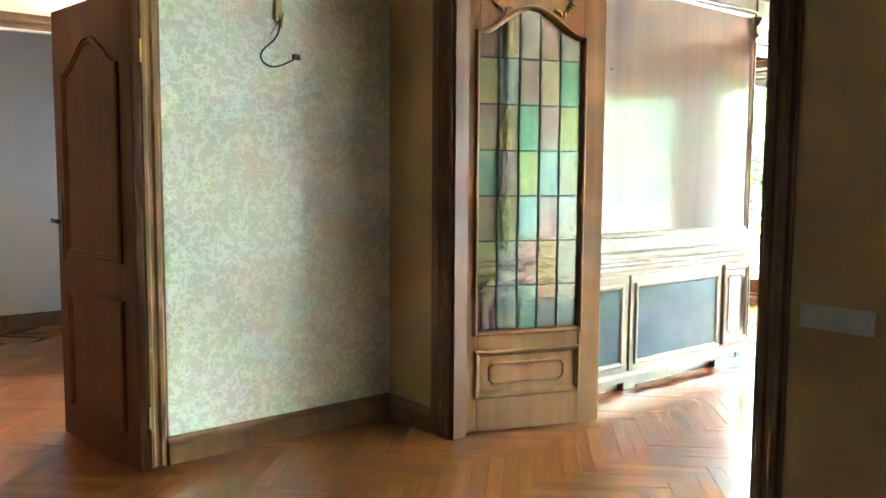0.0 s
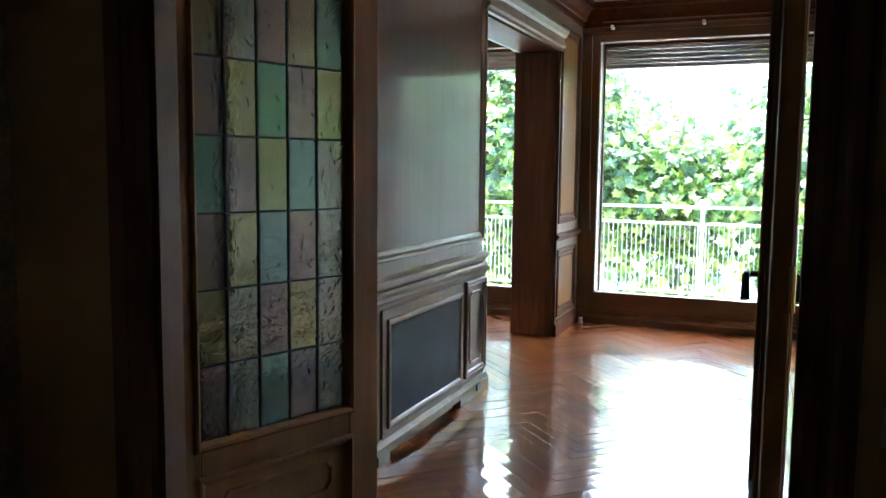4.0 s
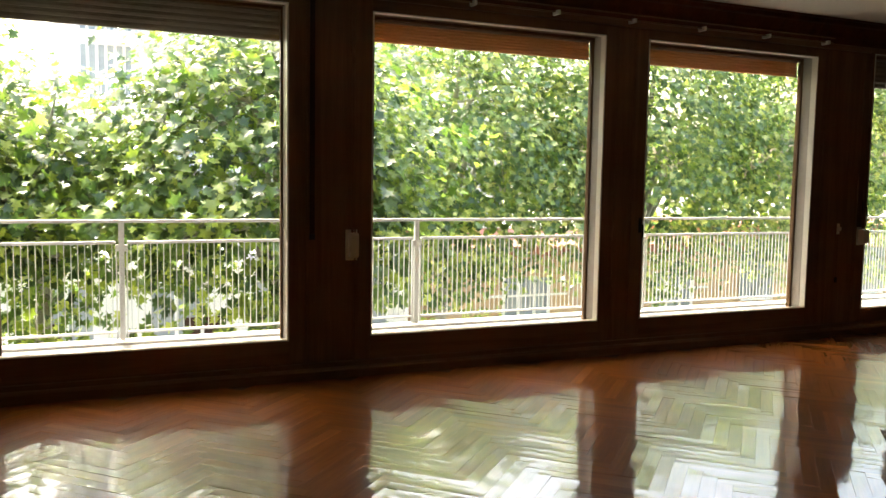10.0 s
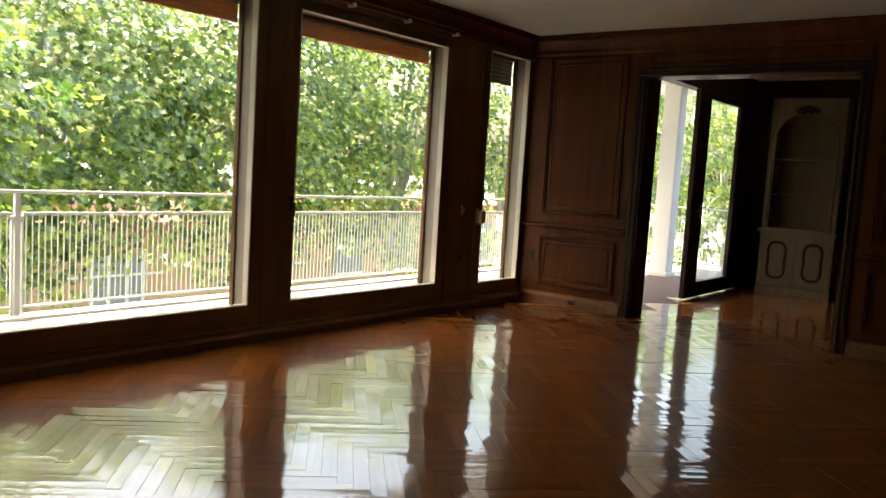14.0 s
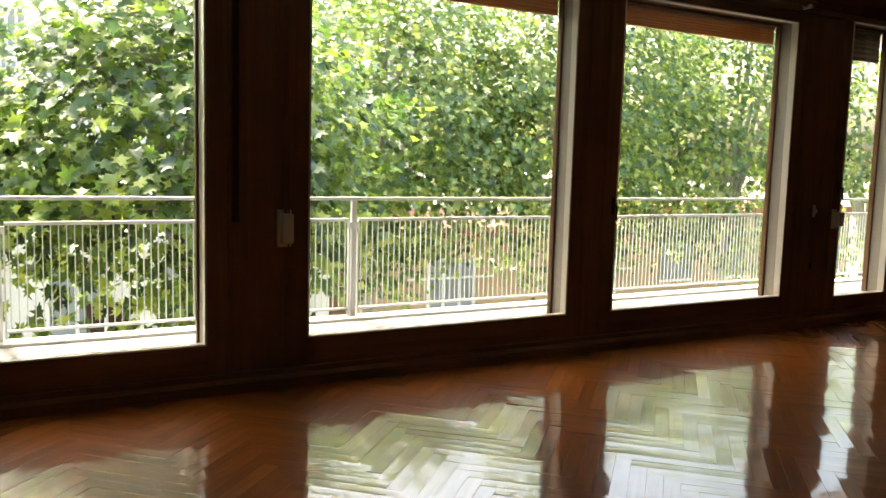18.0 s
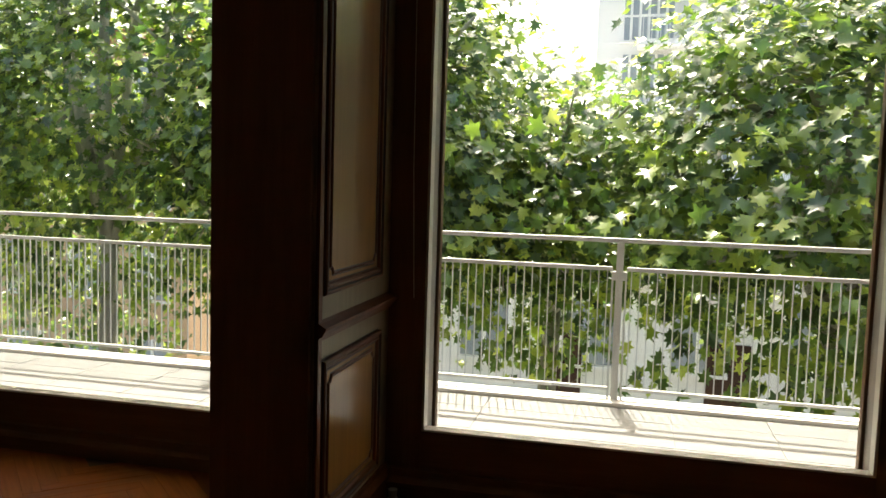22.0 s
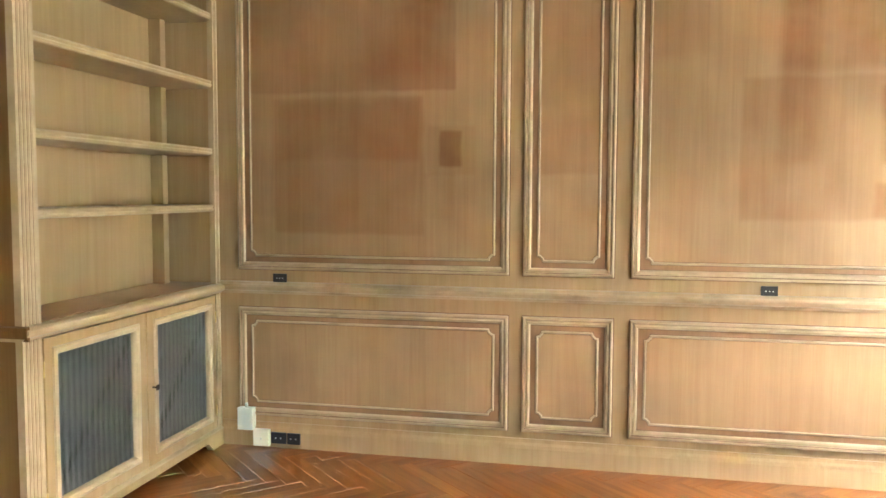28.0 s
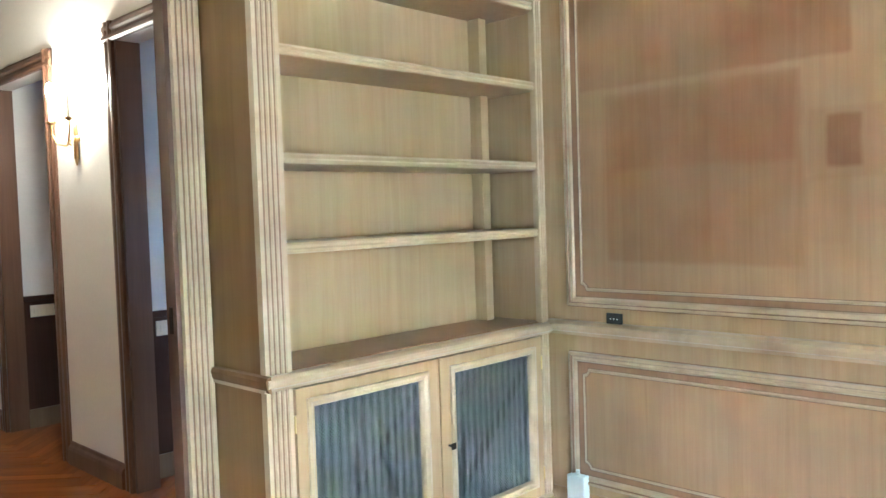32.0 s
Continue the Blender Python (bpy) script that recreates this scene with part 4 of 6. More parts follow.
switch_plate("ivory triple light switch on the papered wall", (-0.89, DY, 0.905), (1, 0), (0, -1), 3)
wires = thing("loose_wires", "bare electrical wires hanging from a removed wall lamp", "wire", (HX, 2.03, 2.06))
for k, pts in enumerate(([(0, 0.0, 0.16), (0.012, 0.012, 0.05), (0.03, -0.01, -0.03), (0.035, -0.11, -0.09), (0.04, -0.12, -0.15), (0.045, -0.05, -0.185), (0.05, 0.02, -0.15), (0.06, 0.075, -0.115)],
                         [(0, 0.01, 0.15), (0.014, 0.02, 0.04), (0.02, 0.0, -0.04), (0.02, 0.02, 0.10)])):
    cu = bpy.data.curves.new("wire", "CURVE")
    cu.dimensions, cu.bevel_depth, cu.bevel_resolution = "3D", 0.004, 1
    sp = cu.splines.new("NURBS")
    sp.points.add(len(pts) - 1)
    for p, c in zip(sp.points, pts):
        p.co = (*c, 1)
    sp.use_endpoint_u, sp.order_u = True, 4
    wo = new("wire", cu)
    cu.materials.append(M_black if k == 0 else M_brass)
    wo.parent = wires
part("bracket", box(-0.001, 0.012, -0.018, 0.018, 0.06, 0.20, bevel=0.004), M_brass, wires)
part("terminal", box(0.048, 0.066, 0.05, 0.09, -0.128, -0.102, bevel=0.003), M_black, wires)

# ---- radiator cover on the dividing wall ----
cover = thing("radiator_cover", "pale wooden radiator cover with grey fabric grilles built against the panelling", "radiator cover", (CX, 4.3, 0))


def cpart(name, bm, mat, parent=None, label=""):
    ob = part(name, bm, mat, None, label)
    if parent is None or parent == cover:
        return under(cover, ob)
    ob.parent = parent
    return ob


cpart("body", box(CX, CX + 0.022, 3.0, CY + 0.012, 0.10, 0.80), M_cover)
cpart("top_moulding", run([(0, 0), (0.022, 0), (0.03, 0.015), (0.045, 0.03), (0.05, 0.05), (0.03, 0.06), (0.03, 0.075), (0, 0.075)], (CX, 3.0, 0.745), (CX, CY + 0.015, 0.745), X, Z), M_trim)
DOORS = ((3.21, 4.235), (4.27, 5.315))
for y0, y1 in DOORS:
    fr = cpart("grille_door", box(CX + 0.022, CX + 0.034, y0, y1, 0.105, 0.735, bevel=0.003), M_cover)
    cpart("grille_moulding", add_ring(bmesh.new(), rect(y1 - y0 - 0.09, 0.53), [(0, 0), (0, 0.012), (0.01, 0.016), (0.022, 0.012), (0.03, 0.004), (0.034, 0.001)], (CX + 0.034, y0 + 0.045, 0.155), Y, Z, X), M_trim, fr)
    cpart("grille_fabric", box(CX + 0.0345, CX + 0.038, y0 + 0.075, y1 - 0.075, 0.185, 0.655), M_grille, fr, "dark grey woven fabric")
for y0, y1 in ((5.34, 5.685), (2.98, 3.18)):
    pf = cpart("side_panel", box(CX + 0.022, CX + 0.026, y0, y1, 0.15, 0.735), M_cover)
    cpart("panel_moulding", add_ring(bmesh.new(), rect(y1 - y0, 0.585), FRAME, (CX + 0.026, y0, 0.15), Y, Z, X, (0, 4, 5, 9)), [M_trim, M_groove], pf)
    cpart("panel_bead", add_ring(bmesh.new(), notched(0.07, 0.07, y1 - y0 - 0.07, 0.515, 0.025), BEAD, (CX + 0.026, y0, 0.15), Y, Z, X, (0, 4)), [M_trim, M_groove], pf)
cpart("plinth", run([(0, 0), (0.05, 0), (0.05, 0.085), (0.04, 0.10), (0.03, 0.115), (0, 0.115)], (CX, 5.32, 0.0), (CX, CY + 0.02, 0.0), X, Z), M_cover)
cpart("plinth_rail", run([(0, 0.05), (0.05, 0.05), (0.05, 0.085), (0.04, 0.10), (0.03, 0.115), (0, 0.115)], (CX, 3.0, 0.0), (CX, 5.32, 0.0), X, Z), M_cover)
for y in (3.18, 4.20, 5.24):
    cpart("foot", box(CX, CX + 0.05, y, y + 0.12, 0, 0.05), M_cover)
sock = thing("wall_socket", "small black power socket in the plinth", "socket", (CX + 0.05, 5.53, 0.06))
part("plate", box(0, 0.008, -0.03, 0.03, -0.02, 0.02, bevel=0.003), M_black, sock)

# ---- study bookcase ----
BL, BR, BF = -5.168, -6.66, 4.48
case = thing("bookcase", "pale limed-wood bookcase with open empty shelves over two mesh-fronted doors", "bookcase", ((BL + BR) / 2, 4.3, 0))


def bpart(name, bm, mat, parent=None, label=""):
    ob = part(name, bm, mat, None, label)
    ob.parent = parent or case
    if parent is None:
        ob.matrix_parent_inverse = case.matrix_basis.inverted()
    return ob


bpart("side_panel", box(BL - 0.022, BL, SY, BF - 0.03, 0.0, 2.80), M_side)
bpart("side_panel", box(BR, BR + 0.02, SY, BF - 0.01, 0.0, 2.80), M_pale)
bpart("back_panel", box(BR, BL - 0.02, SY, SY + 0.012, 0.86, 2.80), M_pale)
bpart("batten", box(BR + 0.083, BR + 0.133, SY + 0.012, SY + 0.08, 0.875, 2.75, bevel=0.003), M_pale)
bpart("top", box(BR, BL, SY, BF, 2.72, 2.80), M_pale)


def pilaster(x0, w, z0, z1, n):
    prof = fluted(w, 0.03, n, 0.008, 0.012)
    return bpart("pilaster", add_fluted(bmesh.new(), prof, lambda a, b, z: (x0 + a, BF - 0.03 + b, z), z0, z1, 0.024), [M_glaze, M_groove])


pilaster(BL - 0.10, 0.10, 0.875, 2.72, 4)
pilaster(BL - 0.10, 0.10, 0.09, 0.825, 4)
pilaster(BR, 0.05, 0.875, 2.72, 2)
pilaster(BR, 0.05, 0.09, 0.825, 2)
SHELF = [(0, 0), (0.30, 0), (0.306, 0.008), (0.31, 0.014), (0.306, 0.020), (0.31, 0.030), (0.304, 0.038), (0, 0.038)]
for z in (1.259, 1.555, 1.907, 2.255):
    sh = bpart("shelf", run(SHELF, (BR + 0.02, SY + 0.012, z), (BL - 0.022, SY + 0.012, z), Y, Z), M_panel)
    bpart("shelf_edge", run([(0, 0.001), (0.008, 0.004), (0.011, 0.014), (0.007, 0.02), (0.011, 0.029), (0.006, 0.037), (0, 0.037)], (BR + 0.05, SY + 0.312, z), (BL - 0.10, SY + 0.312, z), Y, Z), M_glaze, sh)
COUNTER = [(0, 0), (0.335, 0), (0.345, 0.01), (0.36, 0.018), (0.366, 0.03), (0.366, 0.04), (0.355, 0.048), (0.345, 0.052), (0, 0.052)]
bpart("counter", run(COUNTER, (BR, SY, 0.823), (BL + 0.012, SY, 0.823), Y, Z), M_glaze)
bpart("counter_top", box(BR + 0.02, BL - 0.02, SY + 0.012, BF - 0.02, 0.8755, 0.879), M_faded, None, "brown polished top surface")
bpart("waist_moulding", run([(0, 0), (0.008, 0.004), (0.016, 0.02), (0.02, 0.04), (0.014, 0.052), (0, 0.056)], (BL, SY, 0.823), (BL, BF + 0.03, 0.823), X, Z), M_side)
bpart("lower_body", box(BR, BL - 0.001, SY, BF - 0.031, 0.09, 0.823), M_pale)
bpart("door_gap", box(-5.96, -5.946, BF - 0.03, BF - 0.012, 0.10, 0.815), M_pale)
for x0, x1, ax0, ax1 in ((-5.95, -5.28, -5.872, -5.342), (-6.605, -5.956, -6.538, -6.03)):
    dr = bpart("door", box(x0, x1, BF - 0.03, BF - 0.024, 0.10, 0.815), M_pale)
    az0, az1 = 0.165, 0.757
    for a, b, c, d in ((x0, ax0, 0.10, 0.815), (ax1, x1, 0.10, 0.815), (ax0, ax1, 0.10, az0), (ax0, ax1, az1, 0.815)):
        bpart("door_rail", box(a, b, BF - 0.024, BF - 0.002, c, d, bevel=0.002), M_pale, dr)
    ww, hh = ax1 - ax0, az1 - az0
    bpart("door_moulding", add_ring(bmesh.new(), rect(ww, hh), [(-0.02, 0.0), (-0.018, 0.008), (-0.008, 0.011), (0, 0.006), (0.008, 0.004), (0.014, -0.006), (0.016, -0.018)], (ax1, BF - 0.002, az0), -X, Z, Y), M_glaze, dr)
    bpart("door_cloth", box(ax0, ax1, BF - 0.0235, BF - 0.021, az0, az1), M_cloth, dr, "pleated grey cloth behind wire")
    bm = bmesh.new()
    pitch, r = 0.0125, 0.0013
    for sgn in (1, -1):
        for k in range(-int(hh / pitch) - 1, int(ww / pitch) + 2):
            a = k * pitch
            lo, hi = (max(0, -a), min(hh, ww - a)) if sgn > 0 else (max(0, a - ww), min(hh, a))
            if sgn < 0:
                a = k * pitch + 0.0
                lo, hi = max(0, a - ww), min(hh, a)
            if hi - lo < 0.006:
                continue
            p, q = ((a + lo, lo), (a + hi, hi)) if sgn > 0 else ((a - lo, lo), (a - hi, hi))
            y = BF - 0.0175 + 0.001 * sgn
            vs = [bm.verts.new((ax0 + px, y + dy, az0 + pz + dz)) for px, pz in (p, q) for dy, dz in ((-r, -r * 1.4), (r, 0), (-r, r * 1.4))]
            for i in range(3):
                j = (i + 1) % 3
                bm.faces.new((vs[i], vs[j], vs[3 + j], vs[3 + i]))
    for k in range(int(hh / pitch) + 1, int((ww + hh) / pitch) + 1):
        a = k * pitch
        lo, hi = max(0, a - ww), min(hh, a)
        if hi - lo < 0.006:
            continue
        vs = [bm.verts.new((ax0 + px, BF - 0.0185 + dy, az0 + pz + dz)) for px, pz in ((a - lo, lo), (a - hi, hi)) for dy, dz in ((-r, -r * 1.4), (r, 0), (-r, r * 1.4))]
        for i in range(3):
            j = (i + 1) % 3
            bm.faces.new((vs[i], vs[j], vs[3 + j], vs[3 + i]))
    bpart("wire_mesh", bm, M_wire, dr)["kind"] = "stuff"
bpart("key", add_box(tube((-5.995, BF - 0.002, 0.464), (-5.995, BF + 0.025, 0.464), 0.004), -6.008, -5.982, BF + 0.022, BF + 0.027, 0.452, 0.478, bevel=0.003), M_iron)
for x in (-5.272, -6.6):
    for z in (0.2, 0.7):
        bpart("hinge", tube((x, BF + 0.001, z - 0.03), (x, BF + 0.001, z + 0.03), 0.004, sides=8), M_brass)
bm = bmesh.new()
prof = [(BR, 0.0), (BR + 0.13, 0.0), (BR + 0.145, 0.02), (BR + 0.16, 0.028), (BR + 0.18, 0.05), (BL - 0.19, 0.05), (BL - 0.17, 0.028), (BL - 0.155, 0.02), (BL - 0.14, 0.0), (BL, 0.0), (BL, 0.085), (BR, 0.085)]
f = bm.faces.new([bm.verts.new((a, BF - 0.02, b)) for a, b in prof])
g = bmesh.ops.extrude_face_region(bm, geom=[f])["geom"]
bmesh.ops.translate(bm, vec=(0, 0.035, 0), verts=[v for v in g if isinstance(v, bmesh.types.BMVert)])
bpart("plinth", bm, M_pale)
bpart("plinth_moulding", run([(0, 0), (0.018, 0), (0.018, 0.006), (0.008, 0.014), (0, 0.018)], (BR, BF - 0.006, 0.084), (BL, BF - 0.006, 0.084), Y, Z), M_glaze)

study_leaf = thing("door_4", "pale wooden door leaf standing wide open with a brass lever handle", "door", kind="structure")
part("leaf", box(0.005, 0.85, -0.02, 0.02, 0.008, 2.28, bevel=0.004), M_pale, study_leaf)
part("lock_plate", box(0.85, 0.853, -0.011, 0.011, 1.08, 1.25, bevel=0.001), M_brass, study_leaf)
for s in (-1, 1):
    pl = part("handle_plate", box(0.77, 0.81, s * 0.02, s * 0.026, 1.05, 1.27, bevel=0.003), M_brass, study_leaf)
    bm = tube((0.79, s * 0.02, 1.19), (0.79, s * 0.06, 1.19), 0.010)
    add_tube(bm, (0.79, s * 0.058, 1.19), (0.70, s * 0.062, 1.185), 0.011, 0.008)
    part("handle", bm, M_brass, pl, smooth=True)
    part("panel_moulding", add_ring(bmesh.new(), [(0, 1.0), (0.61, 1.0), (0.61, 2.15), (0, 2.15)], FRAME[1:], (0.12, s * 0.02, 0), X, Z, Vector((0, s, 0)), (3, 4, 8)), [M_glaze, M_groove], study_leaf)
    part("panel_moulding", add_ring(bmesh.new(), [(0, 0.14), (0.61, 0.14), (0.61, 0.86), (0, 0.86)], FRAME[1:], (0.12, s * 0.02, 0), X, Z, Vector((0, s, 0)), (3, 4, 8)), [M_glaze, M_groove], study_leaf)
study_leaf.matrix_world = pose(-4.195, 4.185, 0, 0, 0, 82.0)

# ---- sockets and boxes in the study ----


def black_socket(at):
    s = thing("wall_socket", "small black power socket on the panelled wall", "socket", at, "black wall sockets")
    part("plate", box(0, 0.009, -0.038, 0.038, -0.024, 0.024, bevel=0.003), M_black, s)
    for k in (-0.016, 0.0, 0.016):
        part("hole", tube((0.0085, k, 0), (0.0105, k, 0), 0.003, sides=8), M_steel, s)
    return s


black_socket((VX + 0.001, 4.818, 0.909))
black_socket((VX + 0.001, 7.263, 0.909))
jb = thing("junction_box", "pale grey-green plastic junction box by the skirting", "junction box", (VX + 0.008, 4.63, 0.15))
part("box", box(0, 0.045, -0.045, 0.045, -0.06, 0.06, bevel=0.006), M_greybox, jb)
part("cable_gland", tube((0.022, 0, 0.058), (0.022, 0, 0.082), 0.009), M_greybox, jb)
wb = thing("phone_socket", "square white telephone socket on the skirting board", "socket", (VX + 0.028, 4.722, 0.055))
part("box", box(0, 0.028, -0.045, 0.045, -0.045, 0.045, bevel=0.004), M_plastic, wb)
part("screw", tube((0.027, 0, -0.004), (0.030, 0, -0.004), 0.005), M_steel, wb)
for y, w in ((4.815, 0.042), (4.90, 0.036)):
    s = thing("wall_socket", "black power socket on the skirting board", "socket", (VX + 0.028, y, 0.055), "black wall sockets")
    part("plate", box(0, 0.014, -w, w, -0.03, 0.03, bevel=0.003), M_black, s)
    for k in (-0.014, 0.014):
        part("hole", tube((0.0135, k, 0), (0.016, k, 0), 0.004, sides=8), M_steel, s)
eo = thing("wall_socket", "small black power socket in the skirting", "socket", (EX - 0.028, 7.58, 0.06))
part("plate", box(-0.008, 0, -0.04, 0.04, -0.022, 0.022, bevel=0.003), M_black, eo)
es = thing("light_switch", "dark light switch beside the doorway", "switch", (EX - 0.001, 7.075, 0.965))
part("plate", box(-0.012, 0, -0.035, 0.035, -0.045, 0.045, bevel=0.003), M_iron, es)
part("rocker", box(-0.016, -0.011, -0.015, 0.015, -0.02, 0.02, bevel=0.002), M_black, es)
ec = thing("door_chime", "dark metal fitting on the corner of the panelling", "fitting", (EX - 0.001, 8.13, 0.53))
part("plate", box(-0.01, 0, -0.025, 0.025, -0.05, 0.05, bevel=0.003), M_iron, ec)
switch_plate("white double light switch above the dark wainscot", (-5.825, 2.556, 0.81), (1, 0), (0, 1), 2)
switch_plate("white light switch on the dark wainscot", (-5.78, 0.816, 0.80), (1, 0), (0, 1), 2)

# ---- blind winders, straps, handles and curtain rails on the window wall ----


def strap_box(x, z, w, h, label):
    s = thing("strap_winder", label, "blind winder", (x, FY, z), "blind winders")
    part("plate", box(-w / 2, w / 2, -0.006, 0, -h / 2, h / 2, bevel=0.004), M_plastic, s)
    part("cover", box(-w / 2 + 0.012, w / 2 - 0.004, -0.075, -0.006, -h / 2 + 0.02, h / 2 - 0.02, bevel=0.018), M_plastic, s)
    part("strap", box(-0.009, 0.009, -0.03, -0.026, h / 2 - 0.03, 2.62 - z), M_frame, s)
    return s


strap_box(-0.585, 0.93, 0.085, 0.215, "ivory roller-blind winder with its strap on the window post")
strap_box(4.385, 0.93, 0.09, 0.17, "ivory roller-blind winder with its strap on the window post")
sw = thing("strap_winder", "ivory swivelling roller-blind winder with bracket on the window post", "blind winder", (-5.70, FY, 1.04), "blind winders")
part("bracket", box(-0.02, 0.02, -0.012, 0, -0.13, 0.13, bevel=0.004), M_plastic, sw)
bm = bmesh.new()
prof = [(-0.20, -0.05), (-0.17, -0.095), (-0.02, -0.095), (0.015, -0.085), (0.015, 0.085), (-0.02, 0.095), (-0.17, 0.095), (-0.20, 0.06)]
f = bm.faces.new([bm.verts.new((a, -0.07, b)) for a, b in prof])
g = bmesh.ops.extrude_face_region(bm, geom=[f])["geom"]
bmesh.ops.translate(bm, vec=(0, 0.05, 0), verts=[v for v in g if isinstance(v, bmesh.types.BMVert)])
part("housing", bm, M_plastic, sw)
part("bolt", tube((0.0, -0.02, 0.115), (0.0, -0.03, 0.115), 0.008), M_steel, sw)
for x in (-0.865,):
    st = thing("blind_strap", "dark fabric roller-blind strap hanging on the window post", "strap", (x, FY, 1.7))
    part("strap", box(-0.017, 0.017, -0.012, -0.004, -0.70, 0.98), M_dark, st)
    part("weight", box(-0.02, 0.02, -0.016, 0.0, -0.73, -0.69, bevel=0.004), M_black, st)
for x, z, win in ((-5.775, 1.20, "window_5"), (4.41, 1.20, "window_4"), (1.86, 1.05, "window_3")):
    hd = under(bpy.data.objects[win], part("handle_plate", box(x - 0.013, x + 0.013, FY - 0.008, FY, z - 0.06, z + 0.06, bevel=0.003), M_iron))
    part("lever", add_tube(tube((x, FY, z), (x, FY - 0.045, z), 0.008), (x, FY - 0.043, z + 0.004), (x - 0.005, FY - 0.05, z - 0.10), 0.008, 0.006), M_iron, hd)
for x0, x1 in ((-2.75, -1.05), (-0.48, 3.82)):
    cr = thing("curtain_rail", "thin brown double curtain rail with white clips under the cornice", "curtain rail", ((x0 + x1) / 2, FY, 2.66), "curtain rails")
    L = (x1 - x0) / 2
    for dz, dy in ((0.0, -0.075), (0.035, -0.10)):
        part("rod", tube((-L, dy, dz), (L, dy, dz), 0.006, sides=8), M_frame_h, cr)
    for k in range(max(3, int(2 * L / 0.55))):
        cxk = -L + 0.08 + k * (2 * L - 0.16) / (max(3, int(2 * L / 0.55)) - 1)
        part("clip", box(cxk - 0.012, cxk + 0.012, -0.11, 0.0, -0.022, 0.010, bevel=0.004), M_plastic, cr)
latch = under(bpy.data.objects["window_3"], part("bolt_plate", box(4.082, 4.114, FY - 0.008, FY, 0.95, 1.05, bevel=0.003), M_plastic))
part("bolt_knob", box(4.086, 4.11, FY - 0.03, FY - 0.008, 0.982, 1.018, bevel=0.005), M_plastic, latch)
part("bolt_rod", tube((4.098, FY - 0.008, 0.5), (4.098, FY - 0.008, 0.95), 0.005, sides=8), M_frame, latch)
part("bolt_guide", box(4.086, 4.11, FY - 0.014, FY, 0.5, 0.55, bevel=0.003), M_iron, latch)
stop = thing("door_stop", "white rubber door stop on the floor by the panelled pier", "door stop", (CX + 0.07, 8.17, 0.0))
part("base", tube((0, 0, 0), (0, 0, 0.02), 0.022), M_plastic, stop)
part("head", tube((0, 0, 0.02), (0, 0, 0.055), 0.016, 0.02), M_plastic, stop)
cord = thing("thin_cord", "thin pale cord hanging beside the window frame", "cord", (-2.86, FY - 0.008, 1.6))
part("cord", add_tube(tube((0, 0, 1.0), (0.012, -0.01, -0.2), 0.002, sides=5), (0.012, -0.01, -0.2), (0.03, -0.02, -0.75), 0.002, sides=5), M_plastic, cord)

# ---- corridor wall lamp ----
lamp = thing("wall_lamp", "lit two-armed brass wall lamp with candle bulbs", "lamp", (-5.54, 2.175, 1.90))
part("back_plate", add_tube(tube((0, 0, -0.06), (0.02, 0, -0.05), 0.03, 0.02), (0.012, 0, -0.16), (0.012, 0, 0.12), 0.014, 0.008), M_brass, lamp, smooth=True)
part("finial", tube((0.012, 0, -0.16), (0.012, 0, -0.20), 0.012, 0.003), M_brass, lamp)
for s in (-1, 1):
    bm = bmesh.new()
    pts = [Vector((0.02, 0, -0.04)), Vector((0.05, s * 0.03, -0.09)), Vector((0.08, s * 0.07, -0.08)), Vector((0.09, s * 0.125, -0.02)), Vector((0.09, s * 0.125, 0.03))]
    for a, b in zip(pts, pts[1:]):
        add_tube(bm, a, b, 0.006, sides=8)
    arm = part("arm", bm, M_brass, lamp)
    part("drip_pan", tube((0.09, s * 0.125, 0.03), (0.09, s * 0.125, 0.045), 0.012, 0.032), M_brass, arm)
    part("candle", tube((0.09, s * 0.125, 0.045), (0.09, s * 0.125, 0.17), 0.013), M_plastic, arm)
    bm = bmesh.new()
    bmesh.ops.create_uvsphere(bm, u_segments=12, v_segments=8, radius=1, matrix=Matrix.Translation((0.09, s * 0.125, 0.215)) @ Matrix.Diagonal((0.02, 0.02, 0.045, 1)))
    part("bulb", bm, M_bulb, arm, smooth=True)
glow = bpy.data.lights.new("lamp_light", "POINT")
glow.energy, glow.color, glow.shadow_soft_size = 0.16, (1.0, 0.75, 0.48), 0.05
glow_ob = new("lamp_light", glow)
glow_ob.location = (-5.42, 2.175, 2.13)

# ---- next room: glazed door, arched display niche ----
gd = thing("window_7", "glazed balcony door standing beside an open doorway", "door", (6.75, 7.05, 0), kind="structure")
for a, b, c, d in ((0.27, 0.645, 0.02, 2.52), (1.76, 2.2, 0.02, 2.52), (0.645, 1.76, 0.02, 0.20), (0.645, 1.76, 2.44, 2.52)):
    part("window_frame", box(a, b, 0.0, 0.06, c, d, bevel=0.004), M_dark, gd)
glazed(part("pane", box(0.635, 1.77, 0.027, 0.033, 0.19, 2.45), M_pane, gd))
part("handle", add_tube(tube((0.45, 0, 1.08), (0.45, -0.05, 1.08), 0.009), (0.45, -0.048, 1.0), (0.45, -0.048, 1.16), 0.009), M_steel, gd)
niche = thing("display_cabinet", "built-in arched display niche with shelves over carved cream doors", "cabinet", (9.15, 6.30, 0))
part("side", box(-0.32, 0, -0.47, -0.39, 0.87, 2.60), M_niche, niche)
part("side", box(-0.32, 0, 0.37, 0.45, 0.87, 2.60), M_niche, niche)
bm = bmesh.new()
half, spring, rise = 0.385, 2.0, 0.40
